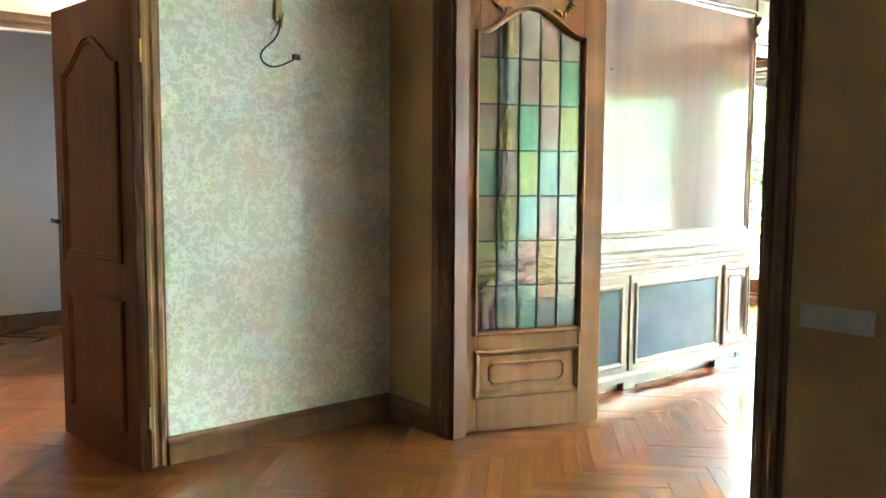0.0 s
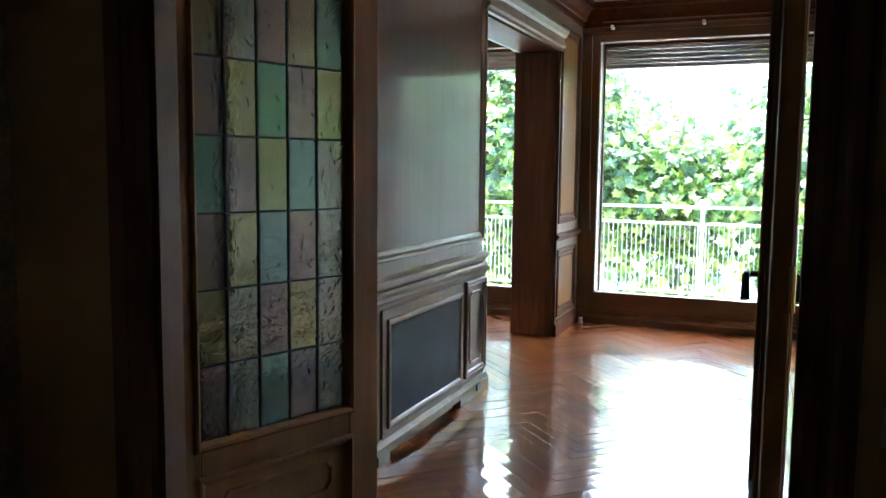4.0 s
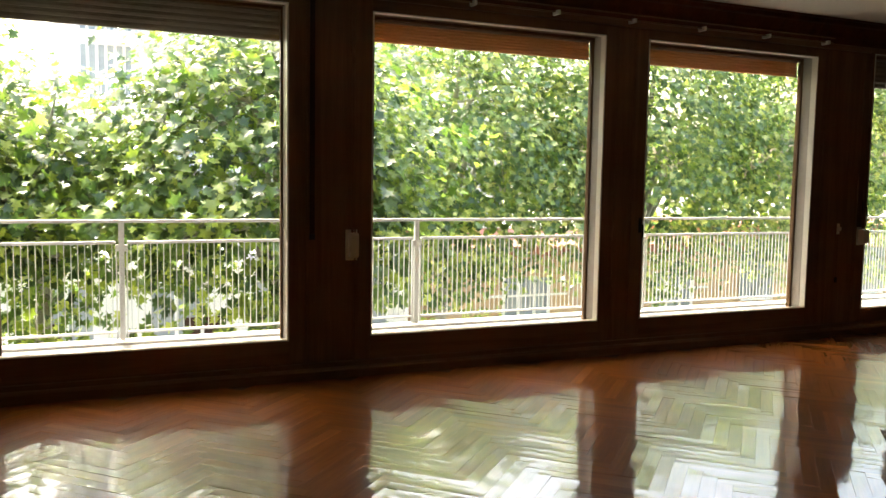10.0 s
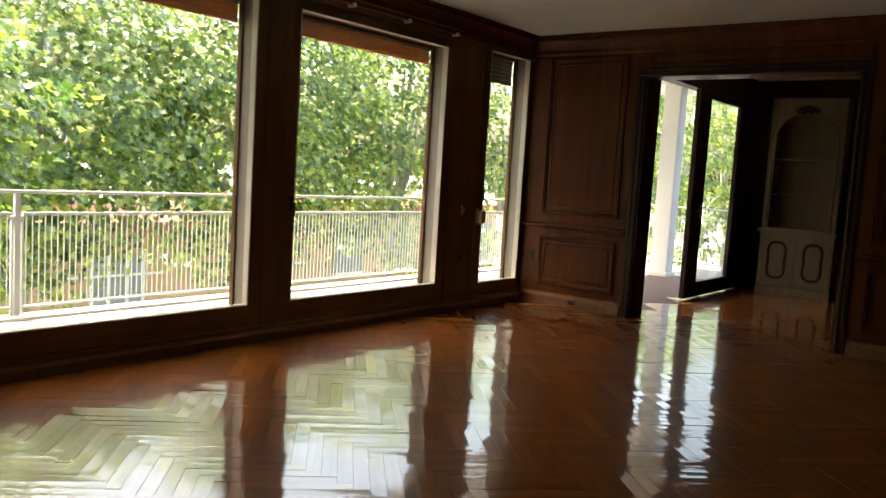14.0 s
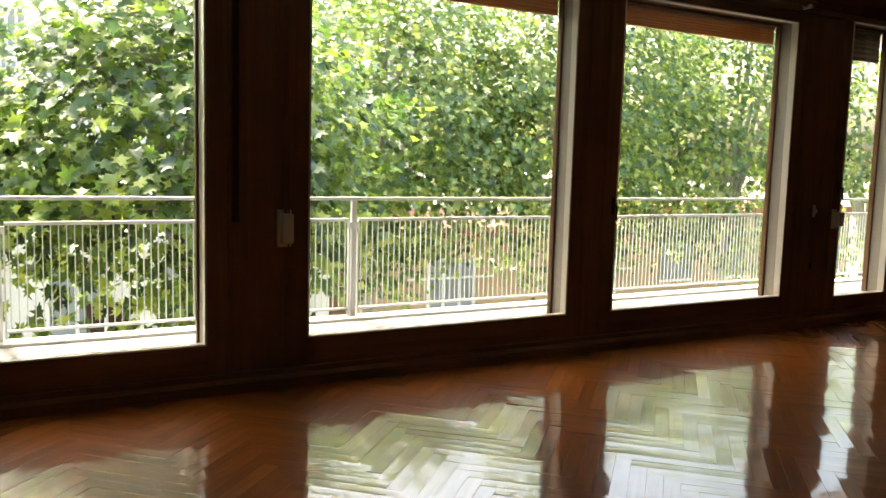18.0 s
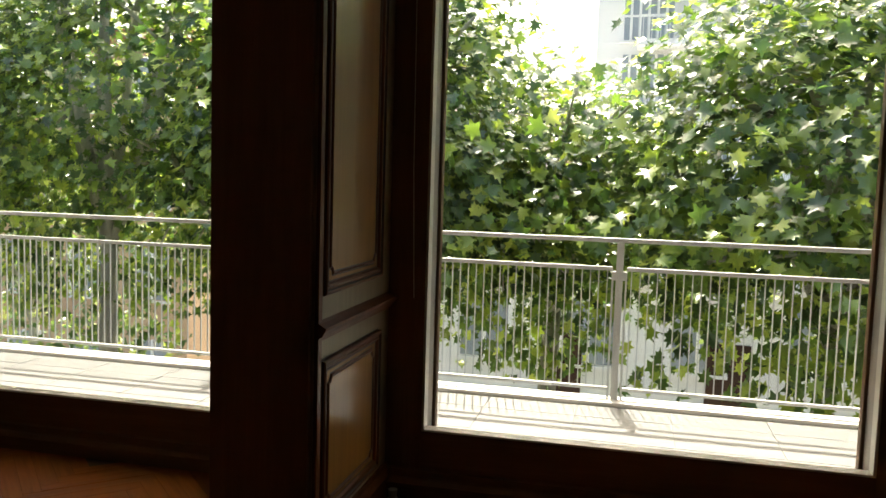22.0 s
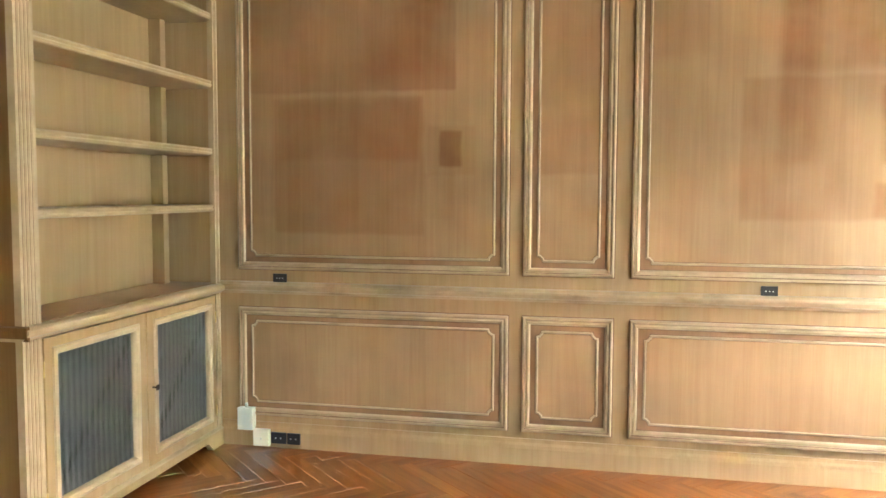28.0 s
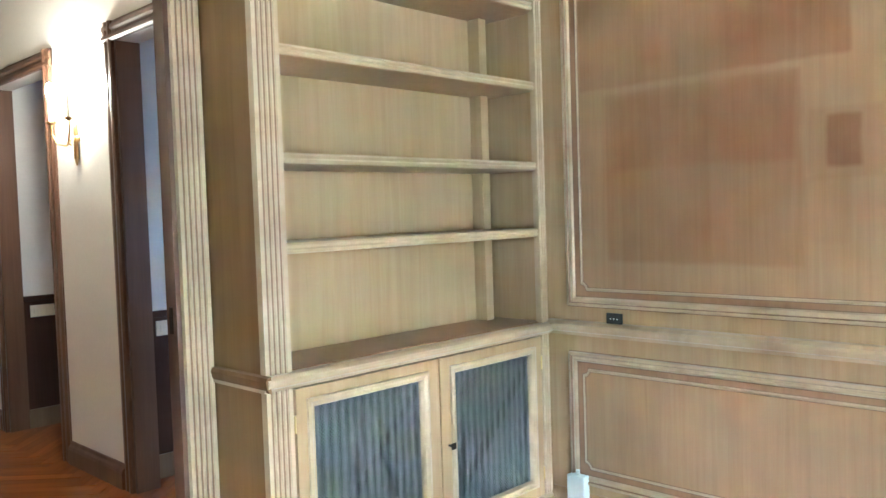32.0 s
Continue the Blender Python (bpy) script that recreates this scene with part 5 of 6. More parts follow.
pts = [(-half, spring)] + [(-half * math.cos(math.pi * k / 16), spring + rise * math.sin(math.pi * k / 16)) for k in range(1, 16)] + [(half, spring), (half, 2.6), (-half, 2.6)]
f = bm.faces.new([bm.verts.new((-0.32, a, b)) for a, b in pts])
g = bmesh.ops.extrude_face_region(bm, geom=[f])["geom"]
bmesh.ops.translate(bm, vec=(0.32, 0, 0), verts=[v for v in g if isinstance(v, bmesh.types.BMVert)])
part("arch", bm, M_niche, niche)
outline = [(-half, 0.9), (half, 0.9), (half, spring)] + [(half * math.cos(math.pi * k / 16), spring + rise * math.sin(math.pi * k / 16)) for k in range(1, 16)] + [(-half, spring)]
part("arch_moulding", add_ring(bmesh.new(), outline, [(-0.03, 0), (-0.026, 0.014), (-0.014, 0.02), (-0.004, 0.012), (0, 0)], (-0.32, 0, 0), Y, Z, -X), M_niche, niche)
part("back", box(-0.03, -0.01, -0.4, 0.4, 0.87, 2.5), M_niche, niche)
for z in (1.33, 1.80):
    part("shelf", box(-0.30, -0.03, -0.385, 0.385, z, z + 0.02, bevel=0.003), M_niche, niche)
part("counter", box(-0.38, 0, -0.50, 0.48, 0.83, 0.875, bevel=0.008), M_niche, niche)
part("body", box(-0.33, 0, -0.47, 0.45, 0.10, 0.83), M_niche, niche)
part("plinth", box(-0.35, 0, -0.48, 0.46, 0.0, 0.10, bevel=0.004), M_niche, niche)
for c in (-0.235, 0.215):
    dd = part("door", box(-0.345, -0.33, c - 0.215, c + 0.215, 0.13, 0.81, bevel=0.004), M_niche, niche)
    oval = [(c + 0.14 * math.cos(a) * (1 - 0.13 * math.cos(4 * a)), 0.47 + 0.27 * math.sin(a) * (1 - 0.06 * math.cos(4 * a))) for a in [2 * math.pi * k / 28 for k in range(28)]]
    part("oval_carving", add_ring(bmesh.new(), oval, [(0, 0), (0.006, 0.016), (0.018, 0.02), (0.03, 0.014), (0.036, 0)], (-0.345, 0, 0), Y, Z, -X), M_dark, dd)
bm = bmesh.new()
for k in range(15):
    a = math.pi * (0.25 + 0.5 * k / 14)
    bmesh.ops.create_uvsphere(bm, u_segments=8, v_segments=5, radius=1, matrix=Matrix.Translation((-0.345, 0.19 * math.cos(a) * (0.4 + 0.6 * (k % 2)), 2.30 + 0.17 * math.sin(a))) @ Matrix.Rotation(a, 4, "X") @ Matrix.Diagonal((0.03, 0.045, 0.02, 1)))
part("carving", bm, M_dark, niche, smooth=True)

# ---- balcony ----
balcony = thing("balcony", "sunlit pale tiled balcony floor along the windows", "balcony", (0, 9.3, -0.05), kind="structure")
part("slab", box(-14.5, 11.6, -2.1, 1.13, -0.22, -0.004), M_tile, balcony)
for i in range(47):
    for j in range(4):
        x0, y0 = -14.0 + 0.56 * i, -0.78 + 0.45 * j
        if x0 < 11:
            part("tile", box(x0 + 0.002, x0 + 0.556, y0 + 0.002, y0 + 0.446, -0.01, random.uniform(0.0, 0.002)), M_tile, balcony)
tagged(part("kerb", box(-14.5, 11.6, 10.13, 10.30, -0.05, -0.022, bevel=0.006), M_render_white), "low white kerb under the railing", "kerb", kind="structure")
tagged(part("balcony_ceiling", box(-14.5, 11.8, 8.5, 10.42, 3.0, 3.2), M_render_white), "white slab of the balcony above", "ceiling", kind="structure")
tagged(part("wall_outside", box(-14.5, -6.95, 8.3, 8.5, 0, 3.0), M_render_white), "white outer wall", "wall", kind="structure")
column = thing("column", "square white balcony column with a plain base", "column", (9.43, 8.35, -0.05))
part("shaft", box(-0.13, 0.13, -0.13, 0.13, 0.1, 3.05, bevel=0.01), M_render_white, column)
part("base", box(-0.16, 0.16, -0.16, 0.16, 0, 0.1, bevel=0.01), M_render_white, column)

RY, SPAN = 10.235, 2.696


def railing_bay(x):
    b = thing("balcony_railing", "white metal balcony railing with thin upright bars", "railing", (x, RY, 0.0), "railing bays")
    part("handrail", box(0, SPAN, -0.025, 0.025, 0.985, 1.012, bevel=0.005), M_rail, b)
    part("upper_rail", box(0.045, SPAN - 0.045, -0.016, 0.016, 0.805, 0.830, bevel=0.003), M_rail, b)
    part("lower_rail", box(0.045, SPAN - 0.045, -0.016, 0.016, 0.035, 0.055, bevel=0.003), M_rail, b)
    part("post", box(-0.022, 0.022, -0.02, 0.02, -0.04, 0.985, bevel=0.003), M_rail, b)
    for s in (-1, 1):
        part("post_plate", box(s * 0.042 - 0.006, s * 0.042 + 0.006, -0.018, 0.018, -0.03, 0.80, bevel=0.002), M_rail, b)
    part("bracket", box(-0.048, 0.048, -0.022, 0.022, 0.745, 0.80, bevel=0.003), M_rail, b)
    bar = box(-0.0036, 0.0036, -0.005, 0.005, 0.055, 0.805)
    first = part("bar", bar, M_rail, b)
    n = 49
    for k in range(n):
        o = first if k == 0 else new("bar", first.data)
        o.parent = b
        o.location = (0.075 + k * (SPAN - 0.15) / (n - 1), 0, 0)
    return b


bay = railing_bay(-2.024 - 2 * SPAN)
for k in range(2):
    copy_thing(bay, pose(11.456, RY - k * SPAN, 0, 0, 0, -90))
for k in (-2, -1, *range(1, 7)):
    copy_thing(bay, Matrix.Translation((-2.024 + (k - 2) * SPAN, RY, 0)))

# ---- street below ----
GZ = -7.6
tagged(part("ground", box(-900, 900, 10.6, 1500, GZ - 0.3, GZ), M_pave), "pale street pavement reaching into the distance", "ground", kind="structure")
tagged(part("road", box(-300, 300, 21.2, 25.2, GZ - 0.1, GZ + 0.004), M_asphalt), "dark asphalt road", "road", kind="structure")
tagged(part("pavement", box(-300, 300, 25.2, 26.3, GZ - 0.1, GZ + 0.13, bevel=0.02), M_pave), "raised pale pavement with kerb", "pavement", kind="structure")


def van(x, y, paint, label, high):
    c = thing("van" if high else "car", label, "vehicle", (x, y, GZ))
    h = 2.1 if high else 1.42
    prof = [(-2.3, 0.35), (2.3, 0.35), (2.35, 0.9), (1.9, 1.05), (1.35, h - 0.05), (1.1, h), (-2.1, h), (-2.3, h - 0.2)] if high else [(-2.0, 0.3), (2.0, 0.3), (2.05, 0.75), (1.1, 0.92), (0.5, h), (-0.9, h), (-1.6, 0.95), (-2.05, 0.85)]
    bm = bmesh.new()
    f = bm.faces.new([bm.verts.new((a, -0.85, b)) for a, b in prof])
    g = bmesh.ops.extrude_face_region(bm, geom=[f])["geom"]
    bmesh.ops.translate(bm, vec=(0, 1.7, 0), verts=[v for v in g if isinstance(v, bmesh.types.BMVert)])
    bmesh.ops.bevel(bm, geom=list(bm.edges), offset=0.06, segments=2, affect="EDGES")
    part("body", bm, paint, c)
    for s in (-1, 1):
        part("side_window", box(-0.8 if not high else 0.3, 0.6 if not high else 1.2, s * 0.852 - 0.005, s * 0.852 + 0.005, h - 0.45 if not high else 1.25, h - 0.1 if not high else 1.85), M_darkpane, c)
        for wx in (-1.35, 1.35):
            t = part("tyre", tube((wx, s * 0.70, 0.32), (wx, s * 0.87, 0.32), 0.32, sides=18), M_rubber, c)
            part("rim", tube((wx, s * 0.86, 0.32), (wx, s * 0.885, 0.32), 0.19, sides=14), M_steel, t)
    return c


van(-4.6, 22.4, M_carpaint, "white parked van by the kerb", True)
van(-0.2, 22.4, M_carpaint, "white parked van by the kerb", True)
van(4.6, 24.2, M_carpaint, "white parked car on the road", False)
van(-9.4, 22.4, M_blue, "blue parked car on the road", False)
van(-14.0, 22.4, M_carpaint, "white parked car by the kerb", False)


def facade(name, label, x0, x1, y, z1, floors, cols, mat, balconies, shutter, bars=(-0.25, 0.0, 0.25), low=0.9, tall=0.55, wide=0.24):
    """A building front: wall, windows in rows, sills, balconies, roof edge."""
    b = thing(name, label, "building", ((x0 + x1) / 2, y, GZ))
    w, hgt = x1 - x0, z1 - GZ
    part("wall", box(-w / 2, w / 2, 0, 9, 0, hgt), mat, b)
    part("roof", box(-w / 2 - 0.3, w / 2 + 0.3, -0.4, 9.3, hgt, hgt + 0.35), M_roof if mat == M_ochre else M_render_white, b)
    fh, cw = hgt / floors, w / cols
    for r in range(floors):
        for c in range(cols):
            cx, z = -w / 2 + (c + 0.5) * cw, r * fh + low
            wn = part("window", box(cx - cw * wide, cx + cw * wide, -0.04, 0.05, z, z + fh * tall), M_darkpane, b)
            for q in bars:
                part("window_frame", box(cx + cw * q - 0.05, cx + cw * q + 0.05, -0.09, 0, z - 0.05, z + fh * tall + 0.05), M_render_white if not shutter else M_shut_green, wn)
            part("sill", box(cx - cw * (wide + 0.03), cx + cw * (wide + 0.03), -0.14, 0, z - 0.12, z - 0.04), M_render_white, wn)
            if len(bars) > 3:
                part("transom", box(cx - cw * 0.26, cx + cw * 0.26, -0.08, 0, z + fh * 0.3, z + fh * 0.3 + 0.08), M_render_white, wn)
            if shutter:
                part("shutter", box(cx - cw * wide, cx + cw * wide, -0.06, -0.041, z + fh * 0.22, z + fh * tall), M_shut_green, wn)
        if balconies and r:
            bl = part("balcony", box(-w * 0.42, w * 0.42, -1.3, 0, r * fh - 0.1, r * fh + 0.12), M_render_white, b)
            part("balcony_rail", box(-w * 0.42, w * 0.42, -1.3, -1.26, r * fh + 0.95, r * fh + 1.02), M_render_white, bl)
            bm = bmesh.new()
            for k in range(int(w * 0.84 / 0.16)):
                xx = -w * 0.42 + 0.16 * k
                add_box(bm, xx, xx + 0.045, -1.295, -1.265, r * fh + 0.12, r * fh + 0.95)
            part("balcony_bars", bm, M_rail, bl)["kind"] = "stuff"
    return b


facade("apartment_building", "white apartment block with railed balconies behind the trees", -3.7, 16.0, 38.0, 12.5, 7, 5, M_render_white, True, False, (-0.25, -0.17, -0.085, 0.0, 0.085, 0.17, 0.25), 0.3, 0.8)
facade("house", "ochre house with white-framed windows across the street", 8.2, 20.7, 27.0, -1.15, 2, 2, M_ochre, False, False, (-0.14, -0.05, 0.05, 0.14), 0.85, 0.5, 0.14)
facade("house", "pale peach house front behind the trees", -34.0, -17.5, 31.0, 6.0, 4, 6, M_ochre, False, False)
garage = facade("house", "low white building with dark garage doors across the street", -13.0, 7.0, 27.0, -1.2, 2, 7, M_render_white, False, False)
for gx in (-8.6, -3.7, 0.63, 4.6):
    part("garage_door", box(gx + 3.0 - 0.55, gx + 3.0 + 0.55, -0.07, 0.0, 0.0, 4.9), M_dark, garage)
facade("house", "ochre house front further along the street", 21.0, 34.0, 28.0, -0.6, 2, 4, M_ochre, False, True)

# ---- plane trees ----
LEAF = [(0, -0.34), (0.40, -0.44), (0.30, -0.16), (0.62, 0.10), (0.24, 0.13), (0.28, 0.42), (0.11, 0.33), (0, 0.68), (-0.11, 0.33), (-0.28, 0.42), (-0.24, 0.13), (-0.62, 0.10), (-0.30, -0.16), (-0.40, -0.44)]
rng = np.random.default_rng(7)


def leaf_mesh(name, centres, outs, size, mat):
    """Lobed leaves, folded along the midrib, one island each."""
    base = np.array([(x, y, 0.0) for x, y in LEAF] + [(0, 0.02, 0.0)], float)
    base[:, 2] = np.abs(base[:, 0]) * 0.35 - 0.25 * base[:, 1] ** 2
    k, n = len(base), len(centres)
    up = outs + rng.normal(0, 0.42, (n, 3)) + np.array((0, -0.35, 0.75))
    up /= np.linalg.norm(up, axis=1)[:, None]
    tip = rng.normal(0, 1, (n, 3)) + np.array((0, -0.3, -0.9))
    tip -= (tip * up).sum(1)[:, None] * up
    tip /= np.linalg.norm(tip, axis=1)[:, None]
    side = np.cross(tip, up)
    s = size * rng.uniform(0.6, 1.25, n)
    v = centres[:, None] + s[:, None, None] * (base[None, :, :1] * side[:, None] + base[None, :, 1:2] * tip[:, None] + base[None, :, 2:] * up[:, None])
    m = k - 1
    tri = np.array([(m, i, (i + 1) % m) for i in range(m)])
    faces = (tri[None] + (np.arange(n) * k)[:, None, None]).reshape(-1, 3)
    me = bpy.data.meshes.new(name)
    v = v.reshape(-1, 3)
    me.vertices.add(len(v))
    me.vertices.foreach_set("co", v.ravel())
    me.loops.add(faces.size)
    me.loops.foreach_set("vertex_index", faces.ravel().astype(np.int32))
    me.polygons.add(len(faces))
    me.polygons.foreach_set("loop_start", np.arange(0, faces.size, 3, dtype=np.int32))
    me.polygons.foreach_set("loop_total", np.full(len(faces), 3, dtype=np.int32))
    me.update()
    me.validate()
    me.materials.append(mat)
    return me


def plane_tree(x, y, top, low, rx, ry, leaves, lean=(0, 0), size=0.19):
    t = thing("tree", "leafy plane tree with mottled grey trunk beside the balcony", "tree", (x, y, GZ), "street plane trees")
    fork = Vector((lean[0] * 0.6, lean[1] * 0.3, (low - GZ) + 0.22 * (top - low)))
    bm = bmesh.new()
    pts = [Vector((0, 0, -0.05)), fork * 0.35 + Vector((0.1, 0, 0)), fork * 0.7 - Vector((0.08, 0, 0)), fork]
    for k, (a, b) in enumerate(zip(pts, pts[1:])):
        add_tube(bm, a, b, 0.18 - 0.025 * k, 0.155 - 0.025 * k, sides=12)
    part("trunk", bm, M_bark, t, smooth=True)
    mid = Vector((lean[0], lean[1], (top + low) / 2 - GZ))
    half = (top - low) / 2
    nb = 9
    bm = bmesh.new()
    peak = mid + Vector((0.25, -0.4, half * 0.8))
    bend = fork.lerp(peak, 0.5) + Vector((-0.15, -0.1, 0))
    add_tube(bm, fork - Vector((0, 0, 0.1)), bend, 0.105, 0.07, sides=10)
    add_tube(bm, bend, peak, 0.07, 0.025, sides=10)
    part("leader", bm, M_bark, t, smooth=True)
    for k in range(nb):
        a = 2 * math.pi * (k + rng.uniform(-0.3, 0.3)) / nb
        rr = rng.uniform(0.45, 0.85)
        tip = mid + Vector((rx * rr * math.cos(a), ry * rr * math.sin(a), half * rng.uniform(-0.5, 0.85)))
        knee = fork.lerp(tip, 0.45) + Vector((0, 0, 0.35 * half))
        bm = bmesh.new()
        add_tube(bm, fork - Vector((0, 0, 0.15)), knee, 0.08, 0.055, sides=8)
        add_tube(bm, knee, tip, 0.055, 0.018, sides=8)
        for q in range(3):
            s = knee.lerp(tip, rng.uniform(0.2, 0.8))
            e = s + Vector(rng.normal(0, 0.55, 3))
            add_tube(bm, s, e, 0.03, 0.01, sides=6)
        part("limb", bm, M_bark, t, smooth=True)
    nc = int(leaves / 26)
    d = rng.normal(0, 1, (nc, 3))
    d /= np.linalg.norm(d, axis=1)[:, None]
    r = rng.uniform(0.35, 1.0, nc) ** 0.55
    cl = np.array(mid) + d * r[:, None] * np.array((rx, ry, half))
    cl += rng.normal(0, 0.18, cl.shape)
    keep = (cl[:, 2] > mid.z - 0.35 * half) | (rng.random(nc) < (0.40 if y < 16 else 0.62))
    cl, d = cl[keep], d[keep]
    nc = len(cl)
    which = np.repeat(np.arange(nc), 26)
    spread = rng.normal(0, 1, (len(which), 3)) * np.array((0.33, 0.33, 0.15))
    cen = cl[which] + spread
    # far crowns take the leaf colours brightened for sunlight, near ones the darker set
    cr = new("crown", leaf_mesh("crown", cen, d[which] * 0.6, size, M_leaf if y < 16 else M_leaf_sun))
    cr.parent = t
    return t


for a in ((-2.9, 15.3, 3.15, -1.1, 1.7, 1.4, 5400), (-5.2, 14.4, 4.4, -1.2, 2.3, 2.0, 11500), (0.1, 14.0, 3.8, -1.0, 2.3, 1.9, 12000), (-8.2, 13.9, 5.8, -1.0, 2.7, 1.9, 15000, (-0.6, 1.0)), (-12.6, 14.6, 6.2, -1.8, 2.8, 2.2, 14000),
          (4.6, 18.6, 5.4, -1.4, 3.6, 2.4, 17500), (9.9, 19.0, 6.6, -1.6, 3.5, 2.4, 16500), (15.6, 19.3, 7.2, -2.0, 3.7, 2.4, 15000), (21.8, 19.3, 7.5, -3.0, 3.8, 2.4, 8000), (28.0, 18.0, 7.5, -3.4, 3.8, 2.4, 6000), (35.0, 18.5, 8.0, -4.0, 4.2, 2.6, 6000), (44.0, 19.0, 9.0, -4.0, 5.2, 3.0, 5000),
          (-17.0, 15.5, 7.0, -3.0, 3.0, 2.3, 11000), (-7.8, 20.0, 4.6, -2.6, 3.4, 2.0, 5000), (-14.8, 20.2, 7.0, -4.5, 4.0, 2.4, 5000)):
    plane_tree(*a, size=0.135 if a[0] < -7 else 0.16 if a[1] < 16 else 0.155 if a[6] > 7000 else 0.24)

# ---- herringbone parquet ----


def parquet_material():
    m, n, l, p = nodes_of("parquet_block")
    uv, geo, inf = n.new("ShaderNodeUVMap"), n.new("ShaderNodeNewGeometry"), n.new("ShaderNodeObjectInfo")
    sm, fr = n.new("ShaderNodeMath"), n.new("ShaderNodeMath")
    sm.operation, fr.operation = "ADD", "FRACT"
    l.new(geo.outputs["Random Per Island"], sm.inputs[0]), l.new(inf.outputs["Random"], sm.inputs[1]), l.new(sm.outputs[0], fr.inputs[0])
    off = n.new("ShaderNodeVectorMath")
    off.operation = "MULTIPLY_ADD"
    off.inputs[1].default_value = (61, 43, 17)
    l.new(fr.outputs[0], off.inputs[0]), l.new(uv.outputs[0], off.inputs[2])
    mp = n.new("ShaderNodeMapping")
    mp.inputs["Scale"].default_value = (2.2, 34, 1)
    l.new(off.outputs[0], mp.inputs[0])
    fig, fine = n.new("ShaderNodeTexNoise"), n.new("ShaderNodeTexNoise")
    fig.inputs["Scale"].default_value, fig.inputs["Detail"].default_value, fig.inputs["Distortion"].default_value = 1.0, 4, 0.8
    fine.inputs["Scale"].default_value, fine.inputs["Detail"].default_value = 5, 3
    l.new(mp.outputs[0], fig.inputs["Vector"]), l.new(mp.outputs[0], fine.inputs["Vector"])
    add = n.new("ShaderNodeMath")
    add.operation = "MULTIPLY_ADD"
    add.inputs[1].default_value = 0.35
    l.new(fine.outputs[0], add.inputs[0]), l.new(fig.outputs[0], add.inputs[2])
    rp = n.new("ShaderNodeValToRGB")
    rp.color_ramp.elements[0].position, rp.color_ramp.elements[1].position = 0.38, 0.95
    rp.color_ramp.elements[0].color, rp.color_ramp.elements[1].color = (0.205, 0.058, 0.0105, 1), (0.315, 0.098, 0.019, 1)
    l.new(add.outputs[0], rp.inputs[0])
    hr = n.new("ShaderNodeValToRGB")
    els = hr.color_ramp.elements
    for i, (pos, c) in enumerate(((0.0, (0.84, 0.80, 0.78)), (1.0, (1.3, 1.42, 1.5)), (0.4, (0.97, 0.96, 0.95)), (0.93, (1.1, 1.13, 1.15)))):
        e = els[i] if i < 2 else els.new(pos)
        e.position, e.color = pos, (*c, 1)
    mu = n.new("ShaderNodeVectorMath")
    mu.operation = "MULTIPLY"
    l.new(fr.outputs[0], hr.inputs[0]), l.new(hr.outputs[0], mu.inputs[0]), l.new(rp.outputs[0], mu.inputs[1])
    l.new(mu.outputs[0], p.inputs["Base Color"])
    wear, wav, pos = n.new("ShaderNodeTexNoise"), n.new("ShaderNodeTexNoise"), n.new("ShaderNodeNewGeometry")
    wear.inputs["Scale"].default_value, wear.inputs["Detail"].default_value = 2.3, 4
    wav.inputs["Scale"].default_value, wav.inputs["Detail"].default_value = 7.0, 2
    l.new(pos.outputs["Position"], wear.inputs["Vector"]), l.new(pos.outputs["Position"], wav.inputs["Vector"])
    rr = n.new("ShaderNodeMapRange")
    rr.inputs[3].default_value, rr.inputs[4].default_value = 0.30, 0.40
    l.new(wear.outputs[0], rr.inputs[0]), l.new(rr.outputs[0], p.inputs["Roughness"])
    b0, b1, b2 = n.new("ShaderNodeBump"), n.new("ShaderNodeBump"), n.new("ShaderNodeBump")
    cup, sq, sep = n.new("ShaderNodeMath"), n.new("ShaderNodeMath"), n.new("ShaderNodeSeparateXYZ")
    sq.operation, cup.operation = "POWER", "MULTIPLY"
    sq.inputs[1].default_value, cup.inputs[1].default_value = 2.0, 0.22
    ab = n.new("ShaderNodeMath")
    ab.operation = "ABSOLUTE"
    l.new(uv.outputs[0], sep.inputs[0]), l.new(sep.outputs[1], ab.inputs[0]), l.new(ab.outputs[0], sq.inputs[0]), l.new(sq.outputs[0], cup.inputs[0])
    b0.inputs["Strength"].default_value, b0.inputs["Distance"].default_value = 1.0, 1.0
    l.new(cup.outputs[0], b0.inputs["Height"]), l.new(b0.outputs[0], b1.inputs["Normal"])
    b1.inputs["Strength"].default_value, b1.inputs["Distance"].default_value = 0.08, 0.010
    b2.inputs["Strength"].default_value, b2.inputs["Distance"].default_value = 0.05, 0.003
    l.new(wav.outputs[0], b1.inputs["Height"]), l.new(fine.outputs[0], b2.inputs["Height"]), l.new(b1.outputs[0], b2.inputs["Normal"])
    l.new(b2.outputs[0], p.inputs["Normal"])
    p.inputs["Coat Weight"].default_value, p.inputs["Coat Roughness"].default_value = 1.0, 0.055
    p.inputs["Specular IOR Level"].default_value = 0.05
    p.inputs["Coat IOR"].default_value = 1.6
    l.new(b1.outputs[0], p.inputs["Coat Normal"])
    return m


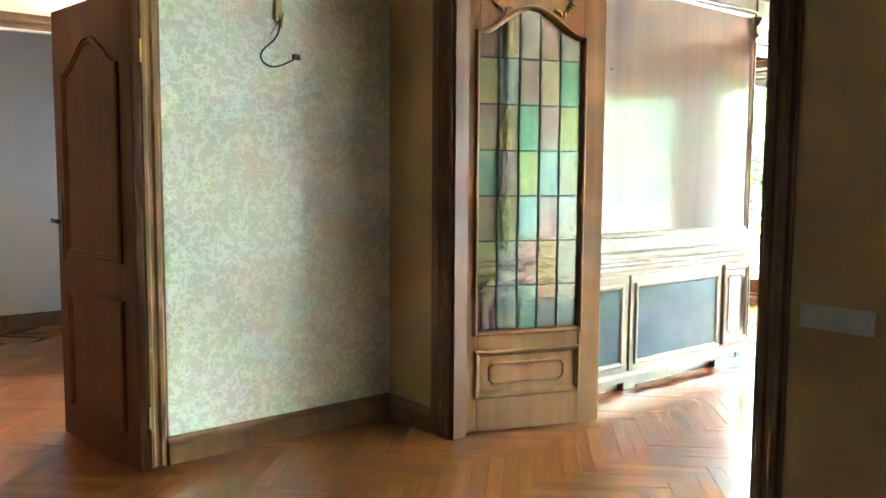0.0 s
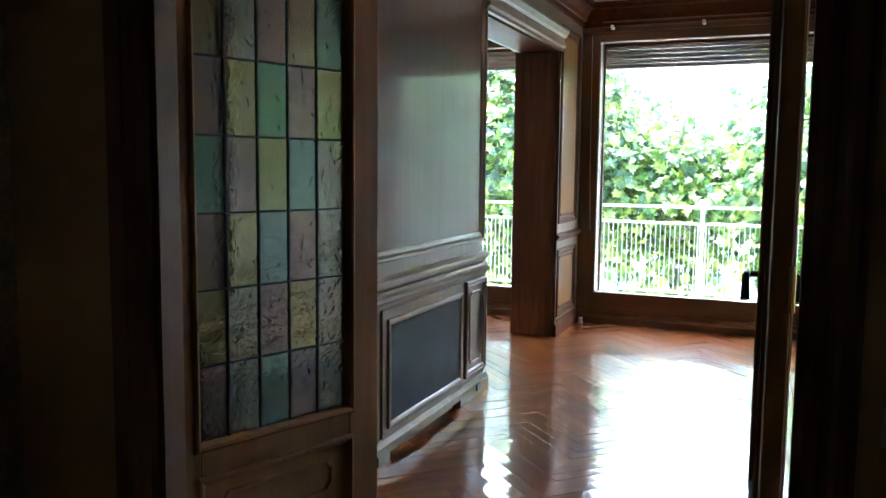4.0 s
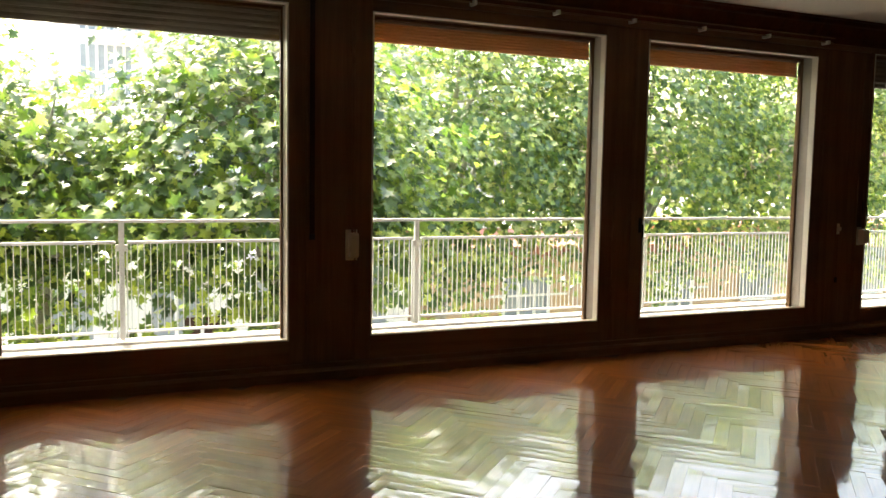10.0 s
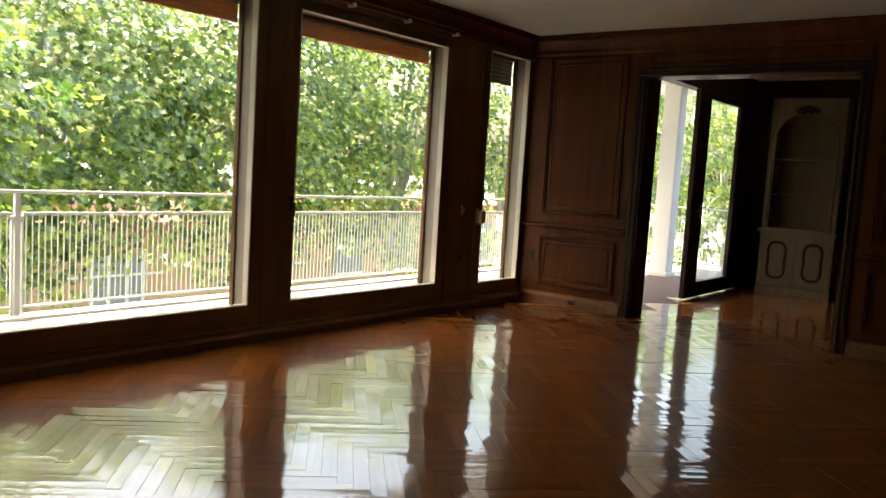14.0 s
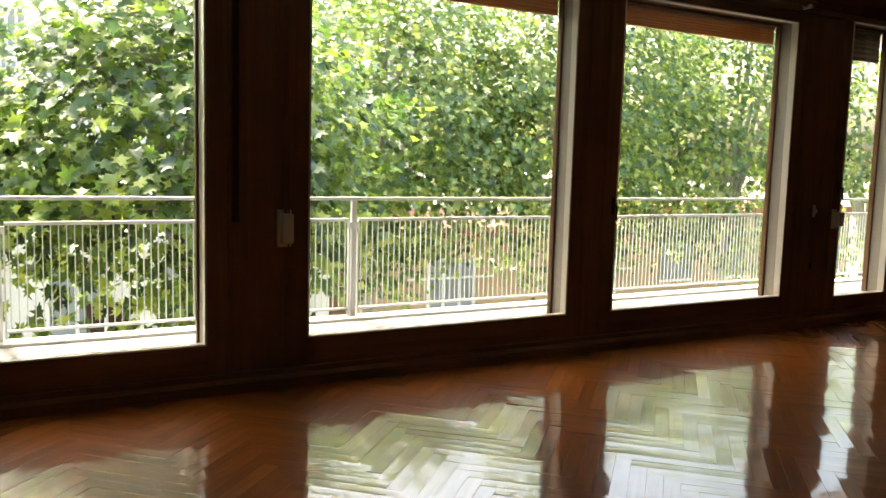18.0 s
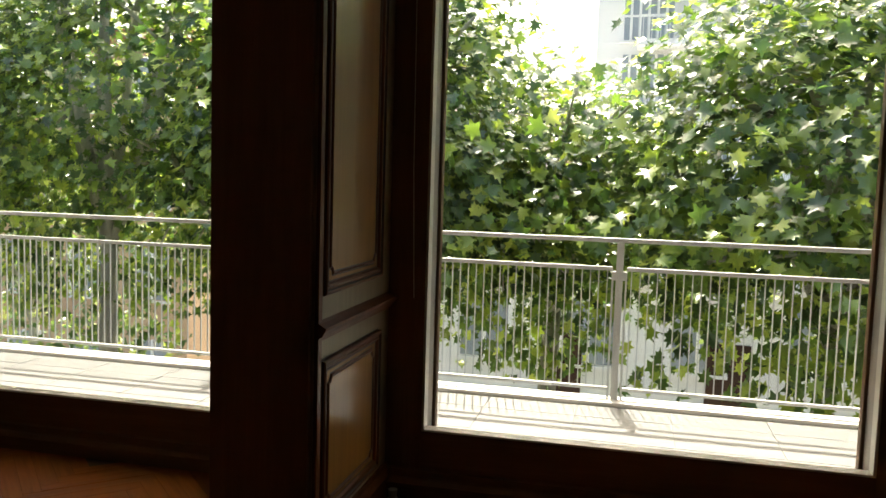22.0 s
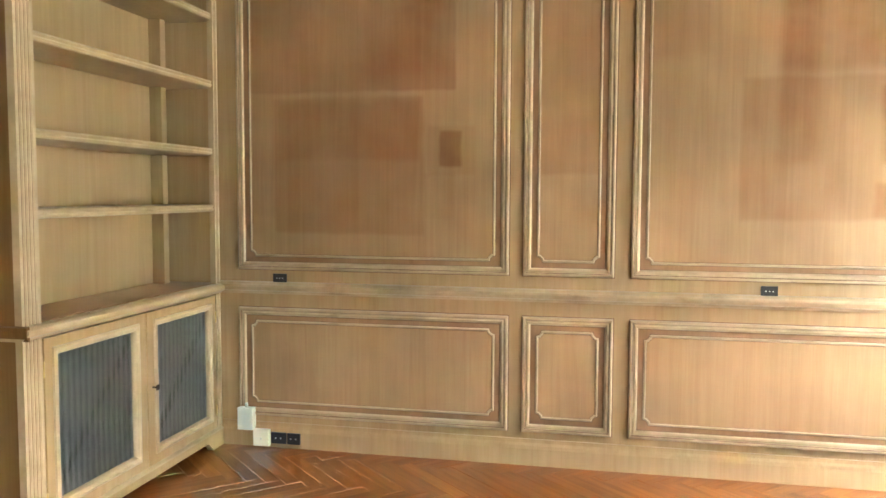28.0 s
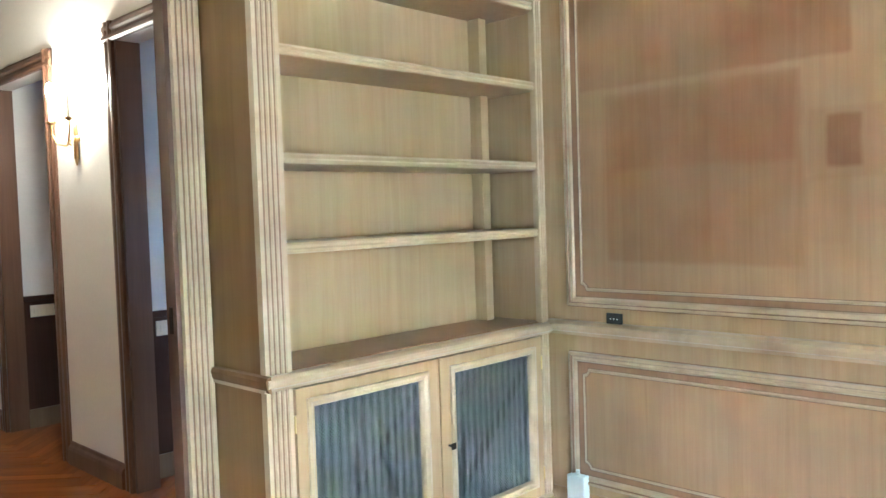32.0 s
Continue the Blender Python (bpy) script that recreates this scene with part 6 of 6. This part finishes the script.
M_block = parquet_material()
BLEN, BWID = 0.52, 0.0715
gapw, chm = 0.00005, 0.0004
bl, bw = BLEN / 2 - gapw, BWID / 2 - gapw
BV = np.array([(-bl, -bw, -0.006), (bl, -bw, -0.006), (bl, bw, -0.006), (-bl, bw, -0.006), (-bl, -bw, -0.0012), (bl, -bw, -0.0012), (bl, bw, -0.0012), (-bl, bw, -0.0012),
               (-bl + chm, -bw + chm, 0), (bl - chm, -bw + chm, 0), (bl - chm, bw - chm, 0), (-bl + chm, bw - chm, 0)])
BFACES = [(0, 1, 5, 4), (1, 2, 6, 5), (2, 3, 7, 6), (3, 0, 4, 7), (4, 5, 9, 8), (5, 6, 10, 9), (6, 7, 11, 10), (7, 4, 8, 11), (8, 9, 10, 11)]
rooms = [(VX - 0.1, 5.5, -2.1, FY + 0.03), (-7.6, VX, -2.1, 4.0), (5.5, 9.2, 2.6, 7.12)]
near = [(-2.9, -0.9, 3.0, 5.2), (-6.55, -4.9, 5.1, 7.1)]
rng2 = np.random.default_rng(11)
spots = []
c45 = math.sqrt(0.5)
for k in range(-260, 261):
    for q in range(-22, 23):
        for turn, dx, dy in ((0, BLEN / 2, BWID / 2), (90, BLEN + BWID / 2, BWID - BLEN / 2)):
            a, b = k * BWID + q * BLEN + dx, k * BWID - q * BLEN + dy
            px, py = (a - b) * c45 + 0.11, (a + b) * c45 + 0.05
            if any(x0 < px < x1 and y0 < py < y1 for x0, x1, y0, y1 in rooms):
                spots.append((px, py, turn + 45))


def with_uv(me, uvs):
    layer = me.uv_layers.new(name="UVMap")
    layer.data.foreach_set("uv", uvs.ravel())
    return me


LOOPUV = np.array([(BV[i][0], BV[i][1]) for f in BFACES for i in f])
single = bpy.data.meshes.new("parquet_block")
single.from_pydata(BV.tolist(), [], BFACES)
single.materials.append(M_block)
with_uv(single, LOOPUV)
allv, allf = [], []
for px, py, turn in spots:
    m = pose(px, py, rng2.uniform(-0.0008, 0.0004), rng2.normal(0, 0.42), rng2.normal(0, 0.10), turn + (180 if rng2.random() < 0.5 else 0))
    if any(x0 < px < x1 and y0 < py < y1 for x0, x1, y0, y1 in near):
        ob = new("parquet_block", single)
        ob.parent = subfloor
        ob.matrix_basis = m
    else:
        r = np.array(m.to_3x3())
        base = len(allv) * len(BV)
        allv.append(BV @ r.T + np.array(m.translation))
        allf += [tuple(base + i for i in f) for f in BFACES]
me = bpy.data.meshes.new("parquet_blocks")
me.from_pydata(np.concatenate(allv).tolist(), [], allf)
me.materials.append(M_block)
with_uv(me, np.tile(LOOPUV, (len(allv), 1)))
rest = new("parquet_blocks", me)
rest.parent = subfloor
rest["kind"] = "stuff"
